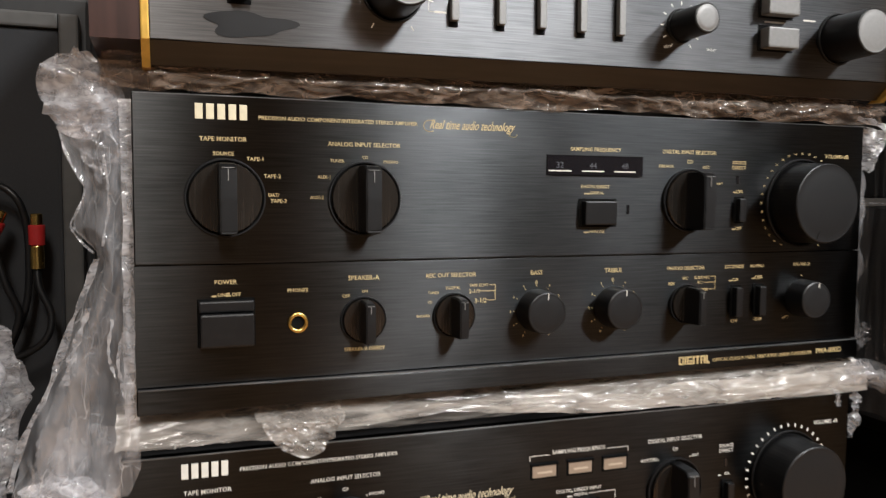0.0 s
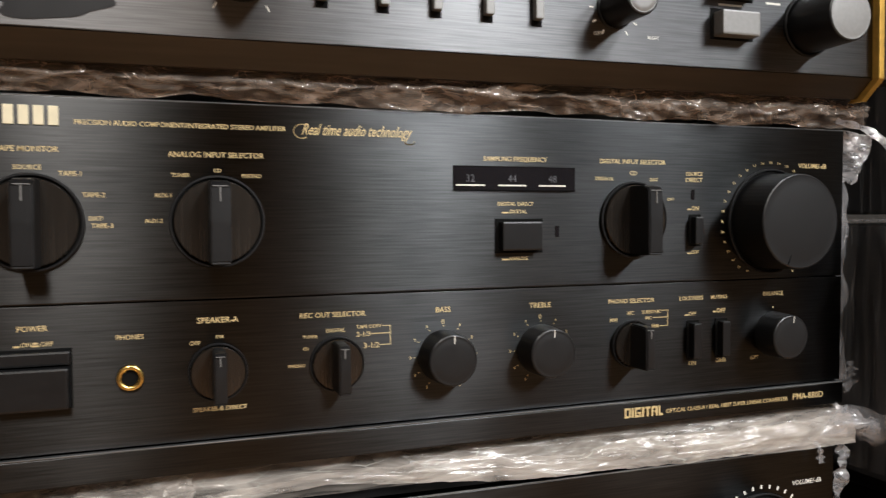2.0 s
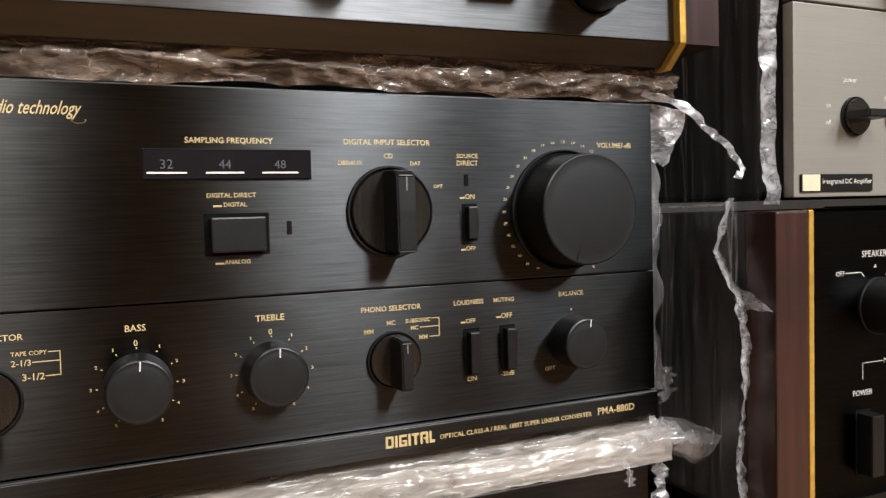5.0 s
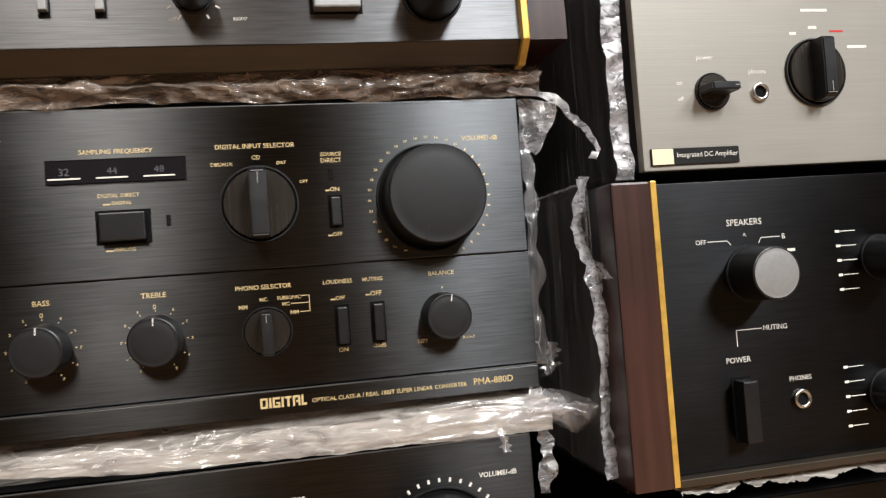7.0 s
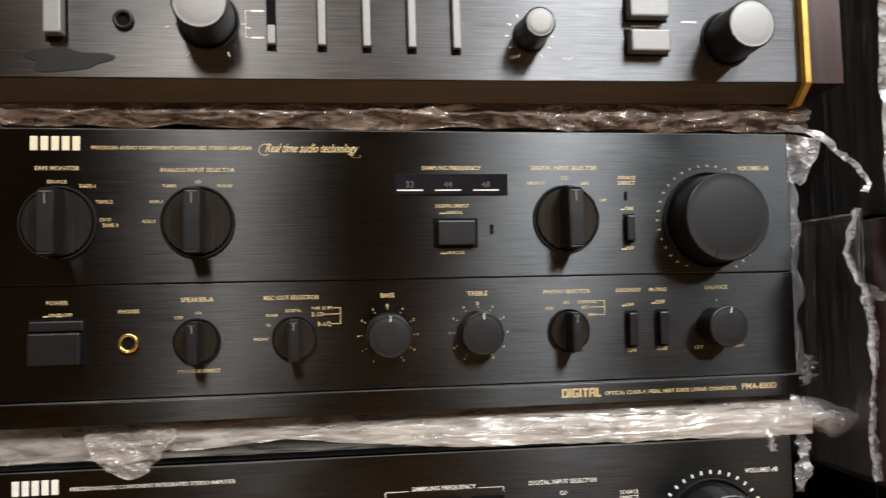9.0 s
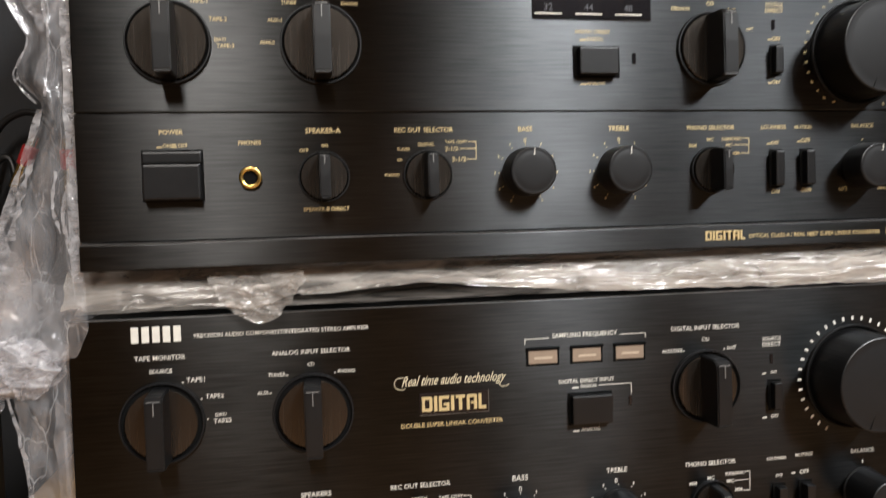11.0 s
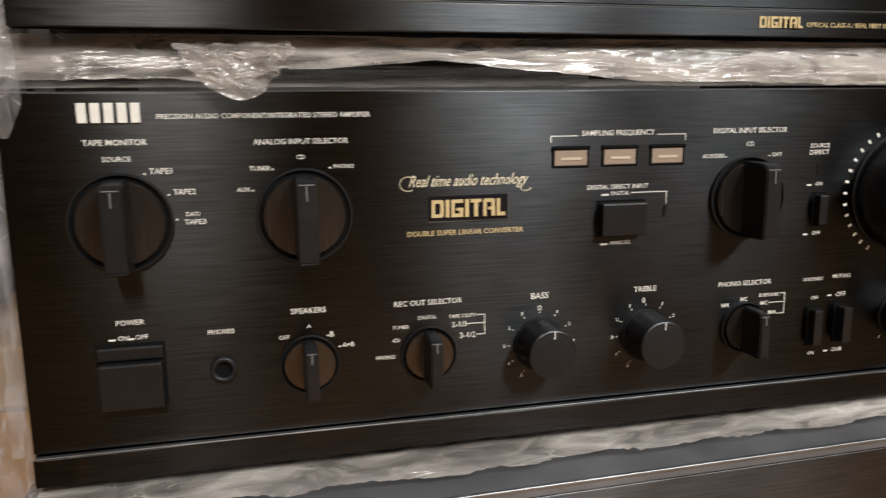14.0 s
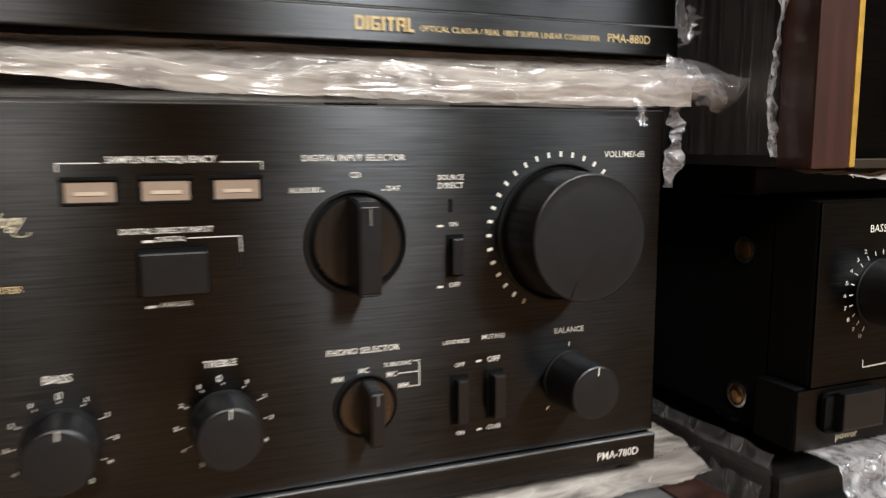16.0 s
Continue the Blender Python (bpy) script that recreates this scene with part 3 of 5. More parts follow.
for kx, kt in ((0.2036, 3), (0.2518, 3), (0.3875, 10)):
    round_knob(gold_amp, kx, 0.0402, 0.0118, 0.0130, kt)
    if kx < 0.38:
        dial("scale_mark", kx, 0.0402, 0.0134, 0.0137, -150, 150, 11, 0.0004, GOLD_INK, gold_amp)
        numerals(kx, 0.0402, 0.0156, ("5", "4", "3", "2", "1", "", "1", "2", "3", "4", "5"), -150, 150, 0.0012, GOLD_INK, gold_amp)
    else:
        strokes("scale_mark", [(kx, 0.0541, kx, 0.0543)], 0.0007, GOLD_INK, gold_amp)
        words("LEFT", 0.3735, 0.3785, 0.0285, GOLD_INK, gold_amp)
        words("RIGHT", 0.3965, 0.4025, 0.0285, GOLD_INK, gold_amp)
round_knob(gold_amp, 0.3848, 0.0993, 0.0246, 0.0212, 200, skirt=0.105, ink=KNOB, taper=0.965)
numerals(0.3848, 0.0993, 0.0305, ("", "70", "60", "52", "45", "39", "34", "30", "26", "24", "23", "21", "18", "17", "16", "15", "14", "13", "12"), -150, 30, 0.0012, GOLD_INK, gold_amp)
dial("scale_mark", 0.3848, 0.0993, 0.0302, 0.0308, 40, 150, 12, 0.0008, GOLD_INK, gold_amp)
strokes("scale_mark", [(0.3702, 0.0738, 0.3712, 0.0738)], 0.0007, GOLD_INK, gold_amp)
power_button(gold_amp, 0.027, 0.0535, 0.030, 0.053)
jack(gold_amp, 0.0738, 0.040, 0.0051, GOLD)
w1 = part("display_window", box(0.2083, 0.2695, -0.0005, 0.001, 0.1138, 0.1252, 0.0003, 1), GLASSY, gold_amp, "smoked indicator window")
for i in range(3):
    part("indicator_bar", box(0.2095 + i * 0.0205, 0.2233 + i * 0.0205, -0.0009, 0.0, 0.1160, 0.1167), WHITE_INK, w1)
    words(("32", "44", "48")[i], 0.2142 + i * 0.0205, 0.2186 + i * 0.0205, 0.1195, DIM_INK, w1, y=-0.0007)
    strokes("indicator_edge", [(0.2085, 0.1250, 0.2693, 0.1250)] if i == 0 else [(0.2085, 0.1140, 0.2693, 0.1140)], 0.0003, KNOB, w1, y=-0.0008)
b1 = part("push_button", box(0.2285, 0.2525, -0.0003, 0.001, 0.0855, 0.1012), BLACK, gold_amp)
part("button_cap", box(0.2305, 0.2505, -0.0048, 0.0, 0.0868, 0.0998, 0.0007), KNOB, b1)
part("indicator_lamp", box(0.2592, 0.2612, -0.0004, 0.001, 0.0926, 0.0978, 0.0002, 1), GLASSY, gold_amp)
part("indicator_lamp", box(0.3352, 0.3372, -0.0004, 0.001, 0.1104, 0.1154, 0.0002, 1), GLASSY, gold_amp)
rocker(gold_amp, 0.3375, 0.0950, 0.0045, 0.0135, 0.0042)
rocker(gold_amp, 0.3370, 0.0398, 0.0048, 0.0175, 0.0046)
rocker(gold_amp, 0.3545, 0.0400, 0.0048, 0.0175, 0.0046)

white_amp = thing("stereo_amplifier", pose(-0.0078, 0.003, 0.729, 0, 0, -1.0), "black integrated amplifier with white lettering, wrapped in plastic film", "amplifier", "stacked amplifiers")
front_panel(white_amp, False, 0.149)
wordmark(white_amp, 0.0266, 0.0495, 0.1415, 0.0072, WHITE_INK)


def shift(x):
    return x + 0.0078 + (0.0029 - 0.0175 * x) * (x - 0.06) / 0.328


MARKS = [("PRECISION AUDIO COMPONENT/INTEGRATED STEREO AMPLIFIER", 0.046, 0.125, 0.140), ("TAPE MONITOR", 0.020, 0.042, 0.1308), ("SOURCE", 0.0262, 0.036, 0.1247), ("TAPE1", 0.042, 0.050, 0.120), ("TAPE2", 0.050, 0.058, 0.112), ("DAT/", 0.054, 0.059, 0.1034),
         ("TAPE3", 0.0532, 0.061, 0.1004), ("ANALOG INPUT SELECTOR", 0.080, 0.116, 0.130), ("CD", 0.096, 0.0992, 0.124), ("TUNER", 0.078, 0.086, 0.120), ("PHONO", 0.110, 0.118, 0.120), ("AUX", 0.073, 0.078, 0.112), ("SAMPLING FREQUENCY", 0.215, 0.249, 0.1308),
         ("DIGITAL INPUT SELECTOR", 0.278, 0.316, 0.131), ("CD", 0.295, 0.299, 0.125), ("AUX/DBS", 0.273, 0.284, 0.120), ("DAT", 0.309, 0.314, 0.120), ("SOURCE", 0.329, 0.3395, 0.1235), ("DIRECT", 0.329, 0.3395, 0.1205), ("ON", 0.3335, 0.337, 0.106)]
MARKS2 = [("OFF", 0.3335, 0.338, 0.083), ("DIGITAL DIRECT INPUT", 0.218, 0.247, 0.108), ("DIGITAL", 0.2292, 0.238, 0.1052), ("ANALOG", 0.2292, 0.239, 0.0835), ("POWER", 0.026, 0.036, 0.0626), ("ON", 0.0262, 0.030, 0.0566), ("OFF", 0.0325, 0.037, 0.0566), ("PHONES", 0.059, 0.069, 0.0564),
          ("SPEAKERS", 0.091, 0.105, 0.0625), ("OFF", 0.086, 0.090, 0.052), ("A", 0.0972, 0.0988, 0.056), ("B", 0.1062, 0.1078, 0.052), ("A+B", 0.111, 0.116, 0.047), ("REC OUT SELECTOR", 0.133, 0.162, 0.0625), ("TUNER", 0.132, 0.139, 0.0525), ("CD", 0.132, 0.135, 0.047),
          ("PHONO", 0.125, 0.133, 0.040), ("DIGITAL", 0.143, 0.151, 0.056), ("TAPE COPY", 0.156, 0.168, 0.0556), ("2-1/3", 0.1575, 0.164, 0.052)]
MARKS3 = [("3-1/2", 0.161, 0.168, 0.047), ("BASS", 0.193, 0.201, 0.062), ("TREBLE", 0.242, 0.253, 0.0618), ("0", 0.1962, 0.1978, 0.0565), ("0", 0.2462, 0.2478, 0.0565), ("PHONO SELECTOR", 0.285, 0.313, 0.0612), ("MM", 0.287, 0.291, 0.0512), ("MC", 0.297, 0.301, 0.0535), ("SUBSONIC", 0.307, 0.318, 0.0548), ("MC", 0.308, 0.312, 0.051), ("MM", 0.3125, 0.3165, 0.0462),
          ("LOUDNESS", 0.331, 0.342, 0.0608), ("OFF", 0.336, 0.340, 0.0516), ("ON", 0.3365, 0.340, 0.0242), ("MUTING", 0.3475, 0.3575, 0.0615), ("OFF", 0.350, 0.3555, 0.0525), ("-20dB", 0.3495, 0.356, 0.025), ("BALANCE", 0.3805, 0.3945, 0.061), ("VOLUME/-dB", 0.4025, 0.4225, 0.1315), ("PMA-780D", 0.4015, 0.4225, 0.0035)]
for text, x0, x1, z in MARKS + MARKS2 + MARKS3:
    words(text, shift(x0), shift(x1), z + (0.002 if text.startswith("PMA") else 0), WHITE_INK, white_amp, bold=0.010, y=-0.0024 if text.startswith("PMA") else -0.0001)
words("Real time audio technology", shift(0.1398), shift(0.1912), 0.1122, PALE_INK, white_amp, cap=0.0062, shear=0.5, bold=0.006)
flourish(shift(0.137), shift(0.1922), 0.1122, PALE_INK, white_amp)
lg = part("logo_plate", box(shift(0.148), shift(0.182), -0.0003, 0.001, 0.0962, 0.1068, 0.0002, 1), GLASSY, white_amp, "glossy black plate with gold lettering")
strokes("plate_rim", [(shift(0.148), 0.0962, shift(0.182), 0.0962), (shift(0.182), 0.0962, shift(0.182), 0.1068)], 0.00035, EDGE, lg, y=-0.0005)
block_word("DIGITAL", shift(0.1492), shift(0.1805), 0.1015, 0.0072, GOLD_INK, lg, -0.0006)
words("DOUBLE SUPER LINEAR CONVERTER", shift(0.139), shift(0.189), 0.0915, GOLD_INK, white_amp, bold=0.010)
strokes("printed_bracket", [(shift(0.201), 0.1275, shift(0.201), 0.130), (shift(0.201), 0.130, shift(0.213), 0.130), (shift(0.2505), 0.130, shift(0.264), 0.130), (shift(0.264), 0.130, shift(0.264), 0.1275)], 0.00035, WHITE_INK, white_amp)
strokes("printed_bracket", [(shift(0.239), 0.1052, shift(0.256), 0.1052), (shift(0.256), 0.1052, shift(0.256), 0.100)], 0.00035, WHITE_INK, white_amp)
strokes("printed_bracket", [(shift(0.1685), 0.0556, shift(0.172), 0.0556), (shift(0.172), 0.0556, shift(0.172), 0.047), (shift(0.164), 0.052, shift(0.172), 0.052), (shift(0.1685), 0.047, shift(0.172), 0.047)], 0.00035, WHITE_INK, white_amp)
strokes("printed_bracket", [(shift(0.3185), 0.0552, shift(0.321), 0.0552), (shift(0.321), 0.0552, shift(0.321), 0.0455), (shift(0.3125), 0.051, shift(0.321), 0.051), (shift(0.317), 0.0455, shift(0.321), 0.0455)], 0.00035, WHITE_INK, white_amp)
strokes("switch_symbol", [(0.0308, 0.056, 0.0325, 0.056), (0.0375, 0.056, 0.0392, 0.056), (0.2325, 0.1046, 0.2350, 0.1046), (0.2325, 0.083, 0.2350, 0.083), (0.3345, 0.1055, 0.336, 0.1055), (0.3345, 0.0825, 0.336, 0.0825), (0.3505, 0.0522, 0.352, 0.0522), (0.3510, 0.0246, 0.3522, 0.0246)], 0.0008, WHITE_INK, white_amp)
strokes("tick_mark", [(shift(x), z, shift(x) + 0.0002, z) for x, z in ((0.0403, 0.119), (0.0482, 0.111), (0.0505, 0.1015), (0.0866, 0.1195), (0.1085, 0.1195), (0.0788, 0.1115), (0.2848, 0.1195), (0.3072, 0.1195), (0.1052, 0.0515), (0.1100, 0.0465))], 0.0006, WHITE_INK, white_amp)
for kx in (0.0385, 0.1060, 0.3030):
    selector_knob(white_amp, kx, 0.1010, 0.0188, 0.0190, inner=0.85)
for kx in (0.1056, 0.1552, 0.3055):
    selector_knob(white_amp, kx, 0.0402, 0.0121, 0.0165, inner=0.85)
for kx, kt, kd in ((0.2046, 3, 0.017), (0.2552, 3, 0.017), (0.3915, 5, 0.021)):
    round_knob(white_amp, kx, 0.0405, 0.0112, kd, kt, skirt=0.05)
    if kx < 0.38:
        dial("scale_mark", kx, 0.0405, 0.0138, 0.0142, -150, 150, 11, 0.0004, WHITE_INK, white_amp)
        numerals(kx, 0.0405, 0.0160, ("5", "4", "3", "2", "1", "", "1", "2", "3", "4", "5"), -150, 150, 0.0015, WHITE_INK, white_amp)
    else:
        dial("scale_mark", kx, 0.0405, 0.0140, 0.0152, -140, 140, 3, 0.0005, WHITE_INK, white_amp)
round_knob(white_amp, 0.386, 0.1010, 0.0250, 0.0232, 200, skirt=0.10, ink=KNOB, taper=0.965)
dial("scale_mark", 0.386, 0.1010, 0.0303, 0.0312, -150, 150, 31, 0.0012, WHITE_INK, white_amp)
power_button(white_amp, 0.0252, 0.0505, 0.029, 0.0545)
jack(white_amp, 0.0718, 0.041, 0.0052, KNOB_FACE)
for i in range(3):
    x = shift(0.202 + i * 0.0227)
    # black frame and upper strip paint the inset shadow round the pane
    f = part("indicator_window", box(x - 0.0006, x + 0.0162, -0.0003, 0.001, 0.1166, 0.1256, 0.0002, 1), BLACK, white_amp)
    part("inset_shade", box(x - 0.0008, x + 0.0164, -0.0013, 0.0, 0.1244, 0.1258, 0.0003, 1), BLACK, f)
    part("ivory_pane", box(x + 0.0006, x + 0.0152, -0.0005, 0.0, 0.1176, 0.1242, 0.0002, 1), BEIGE_LIT, f, "unlit ivory indicator pane")
    strokes("pane_lettering", [(x + 0.004, 0.1205, x + 0.012, 0.1205)], 0.0012, FADED_INK, f, y=-0.0008)
b2 = part("push_button", box(shift(0.2225), shift(0.2455), -0.0003, 0.001, 0.0863, 0.1022), BLACK, white_amp)
part("button_cap", box(shift(0.2235), shift(0.2445), -0.0048, 0.0, 0.0872, 0.1012, 0.0007), KNOB, b2)
part("indicator_lamp", box(shift(0.2545), shift(0.2562), -0.0004, 0.001, 0.0940, 0.0990, 0.0002, 1), GLASSY, white_amp)
part("indicator_lamp", box(shift(0.3332), shift(0.3349), -0.0004, 0.001, 0.1105, 0.1155, 0.0002, 1), GLASSY, white_amp)
rocker(white_amp, 0.3410, 0.0942, 0.0045, 0.0135, 0.0042)
rocker(white_amp, 0.3430, 0.0378, 0.0045, 0.0170, 0.0046)
rocker(white_amp, 0.3580, 0.0385, 0.0048, 0.0170, 0.0060)


# ---- the wood-cased amplifier on top, and its twin at the bottom ----
def wood_case(a, w, h, d, cheek, lip):
    """Wooden cheeks with a brass edge round a metal front; the rim slopes back below the face."""
    part("face_panel", box(cheek, w - cheek, 0.0, 0.006, lip, h - lip, 0.0005), BRUSHED_GREY, a, "brushed grey metal front panel")
    part("cover", box(0.004, w - 0.004, 0.006, d, 0.012, h - 0.004, 0.002), STEEL, a)
    for sgn, x0 in ((0, 0.0), (1, w - cheek)):
        bm = box(x0, x0 + cheek, -0.003, d, 0.0, h, 0.0)
        for v in bm.verts:
            if v.co.y < 0 and v.co.z < h / 2:
                v.co.z = lip * 0.9
        part("wooden_cheek", bm, ROSEWOOD, a, "dark rosewood side cheek")
        e = x0 + cheek - 0.0008 if sgn == 0 else x0 - 0.0027
        part("brass_edge", box(e, e + 0.0035, -0.0042, 0.004, lip * 0.9, h, 0.0006), GOLD_EDGE, a, "worn brass-coloured edge trim")
        edge = box(e, e + 0.0035, -0.0042, 0.004, lip * 0.9 - 0.010, lip * 0.9, 0.0)
        for v in edge.verts:
            if v.co.z < lip * 0.9 - 0.005:
                v.co.y += 0.011
        part("brass_edge", edge, GOLD_EDGE, a)
    rim = box(cheek, w - cheek, -0.0005, 0.012, lip - 0.0095, lip - 0.0004)
    for v in rim.verts:
        if v.co.z < lip - 0.005 and v.co.y < 0.005:
            v.co.y += 0.010
    part("sloping_rim", rim, BROWN_SHEEN, a, "dark rim sloping back under the panel")
    part("top_rim", box(cheek, w - cheek, -0.0005, 0.034, h - lip + 0.0004, h - 0.001, 0.0008), TOPGREY, a, "grey metal top strip")
    # added pale strip in place of the bright line on the front edge
    part("edge_highlight", box(cheek, w - cheek, -0.0009, 0.0012, h - 0.0024, h - 0.0007, 0.0003, 1), EDGE, a, "pale strip painting the highlight on the top edge")
    for fx in (0.06, w - 0.06):
        for fy in (0.06, d - 0.06):
            f = part("foot", lathe([(0.02, 0.0), (0.02, 0.010), (0.0, 0.010)], 24), RUBBER, a)
            f.matrix_local = pose(fx, fy, 0.002, -90, 0, 0)


top_amp = thing("stereo_amplifier", pose(-0.0145, -0.019, 1.0565, 0, -0.65, 0), "wood-cased amplifier with grey brushed front and sliding controls", "amplifier", "stacked amplifiers")
wood_case(top_amp, 0.470, 0.135, 0.33, 0.0205, 0.0115)
TX, TZ = 0.0145, -1.0565


def tz(x, z):
    return z + TZ - (x + TX) * 0.0113


def lever(cx, z0, z1, w):
    s = part("slider", box(cx - w / 2 - 0.0012, cx + w / 2 + 0.0012, -0.0003, 0.001, z0 - 0.0025, z1 + 0.012), BLACK, top_amp)
    part("slider_cap", box(cx - w / 2, cx + w / 2, -0.0075, 0.0, z0, z1, 0.0007), KNOB_GREY, s, "brushed metal slider cap")


for sx in (0.1470, 0.1718, 0.1942, 0.2172, 0.2402):
    zz = tz(sx, 1.0865)
    s = part("slider_slot", box(sx + TX - 0.0024, sx + TX + 0.0024, -0.0003, 0.001, zz - 0.0025, zz + 0.040), BLACK, top_amp)
    part("slider_cap", box(sx + TX - 0.0019, sx + TX + 0.0019, -0.0040, 0.0, zz + (0.0 if sx > 0.15 else 0.0), zz + (0.034 if sx > 0.15 else 0.0095), 0.0005), KNOB_GREY, s, "brushed metal slider cap")
lever(0.0462 + TX, tz(0.046, 1.0885), tz(0.046, 1.122), 0.0080)
jack(top_amp, 0.0768 + TX, tz(0.077, 1.0975), 0.0048, SATIN)
round_knob(top_amp, 0.1165 + TX, tz(0.1165, 1.0985), 0.0135, 0.026, 0, face=KNOB_GREY, skirt=0.12, line=False)
round_knob(top_amp, 0.2792 + TX, tz(0.279, 1.0950), 0.0083, 0.022, 0, face=KNOB_GREY, skirt=0.12, line=False)
round_knob(top_amp, 0.3895 + TX, tz(0.3895, 1.0960), 0.0135, 0.026, 0, face=KNOB_GREY, skirt=0.12, line=False)
dial("scale_mark", 0.1165 + TX, tz(0.1165, 1.0985), 0.0185, 0.0205, -150, 150, 7, 0.0006, WHITE_INK, top_amp)
dial("scale_mark", 0.2792 + TX, tz(0.279, 1.095), 0.0115, 0.0128, -150, 150, 11, 0.0007, WHITE_INK, top_amp)
for zz in (1.0865, 1.1050):
    s = part("push_button", box(0.331 + TX, 0.3555 + TX, -0.0003, 0.001, tz(0.34, zz) - 0.001, tz(0.34, zz) + 0.0135), BLACK, top_amp)
    part("button_cap", box(0.3325 + TX, 0.354 + TX, -0.0075, 0.0, tz(0.34, zz), tz(0.34, zz) + 0.0115, 0.001), KNOB_GREY, s, "silver push button")
for txt, x0, x1, zz in (("LEFT", 0.2685, 0.2730, 1.0835), ("RIGHT", 0.2965, 0.3025, 1.0835)):
    words(txt, x0 + TX, x1 + TX, tz(x0, zz), WHITE_INK, top_amp)
strokes("printed_bracket", [(0.1345 + TX, tz(0.135, 1.0905), 0.1345 + TX, tz(0.135, 1.1040)), (0.1345 + TX, tz(0.135, 1.0905), 0.1370 + TX, tz(0.135, 1.0905)), (0.1345 + TX, tz(0.135, 1.1040), 0.1370 + TX, tz(0.135, 1.1040)), (0.1325 + TX, tz(0.135, 1.0972), 0.1345 + TX, tz(0.135, 1.0972))], 0.0003, WHITE_INK, top_amp)
strokes("printed_bar", [(0.1378 + TX, tz(0.14, 1.0905), 0.1430 + TX, tz(0.14, 1.0905)), (0.1378 + TX, tz(0.14, 1.1040), 0.1430 + TX, tz(0.14, 1.1040)), (0.3360 + TX, tz(0.34, 1.1020), 0.3490 + TX, tz(0.34, 1.1020)), (0.3720 + TX, tz(0.37, 1.1050), 0.3640 + TX, tz(0.37, 1.1050))], 0.0010, WHITE_INK, top_amp)
stain = lathe([(1.0, -0.0003), (0, -0.0003)], 40)
for v in stain.verts:
    a = math.atan2(v.co.z, v.co.x)
    k = 1 + 0.18 * math.sin(3 * a + 1) + 0.1 * math.sin(5 * a)
    v.co = Vector((0.0500 + TX + v.co.x * 0.0185 * k, -0.0003, tz(0.05, 1.0775) + v.co.z * 0.0055 * k))
part("dark_stain", stain, mat("dark_residue", (0.015, 0.015, 0.016), 0.3), top_amp, "dark shiny stain below the lever")

low_amp = thing("stereo_amplifier", pose(-0.0185, -0.022, 0.580), "wood-cased amplifier at the bottom of the stack under film", "amplifier", "stacked amplifiers")
wood_case(low_amp, 0.470, 0.135, 0.33, 0.0205, 0.0060)
strokes("printed_bar", [(0.40, 0.118, 0.418, 0.1185)], 0.0012, PALE_INK, low_amp)

# ---- neighbouring stack ----
wood_amp = thing("stereo_amplifier", pose(0.4585, -0.045, 0.855), "black-fronted amplifier in a rosewood case with brass edge", "amplifier", "neighbouring stack")
RW, RH = 0.46, 0.1415
part("face_panel", box(0.0225, RW - 0.0225, 0.0, 0.006, 0.004, RH - 0.001, 0.0005), MATT_PANEL, wood_amp, "brushed black front panel")
part("cover", box(0.004, RW - 0.004, 0.006, 0.34, 0.003, RH - 0.002, 0.002), STEEL, wood_amp)
for x0, e in ((0.0, 0.0195), (RW - 0.0195, RW - 0.0225)):
    part("wooden_cheek", box(x0, x0 + 0.0195, -0.006, 0.012, 0.0, RH, 0.0012), ROSEWOOD, wood_amp, "dark red rosewood front cheek")
    part("side_panel", box(x0 + 0.0004, x0 + 0.0191, 0.012, 0.34, 0.0004, RH - 0.0004), STEEL, wood_amp, "black lacquered side panel")
    part("brass_edge", box(e, e + 0.0030, -0.0062, 0.004, 0.0005, RH, 0.0005), GOLD_EDGE, wood_amp, "worn brass-coloured edge trim")
part("bottom_rim", box(0.0225, RW - 0.0225, -0.0060, 0.004, 0.0, 0.0038, 0.0005), BROWN_SHEEN, wood_amp, "dark bronze bottom rim")
RX, RZ = -0.4585, -0.855
round_knob(wood_amp, 0.5300 + RX, 0.9500 + RZ, 0.0130, 0.020, 0, face=KNOB_GREY, skirt=0.06, line=False)
for kx, kz in ((0.603, 0.953), (0.601, 0.886)):
    round_knob(wood_amp, kx + RX, kz + RZ, 0.0110, 0.018, 0, face=KNOB_GREY, skirt=0.06, line=False)
    strokes("scale_mark", [(kx + RX - 0.0215, kz + RZ - 0.0145 + i * 0.0072, kx + RX - 0.0135, kz + RZ - 0.0145 + i * 0.0072) for i in range(5)], 0.0004, WHITE_INK, wood_amp)
    strokes("printed_bar", [(kx + RX - 0.0240, kz + RZ - 0.0145 + i * 0.0072, kx + RX - 0.0228, kz + RZ - 0.0145 + i * 0.0072) for i in range(5)], 0.0013, WHITE_INK, wood_amp)
words("SPEAKERS", 0.519 + RX, 0.538 + RX, 0.975 + RZ, WHITE_INK, wood_amp)
words("POWER", 0.513 + RX, 0.526 + RX, 0.9095 + RZ, WHITE_INK, wood_amp)
words("PHONES", 0.546 + RX, 0.558 + RX, 0.8978 + RZ, WHITE_INK, wood_amp)
words("A", 0.5272 + RX, 0.529 + RX, 0.969 + RZ, WHITE_INK, wood_amp)
words("B", 0.5485 + RX, 0.5502 + RX, 0.967 + RZ, WHITE_INK, wood_amp)
words("OFF", 0.502 + RX, 0.5075 + RX, 0.9665 + RZ, WHITE_INK, wood_amp)
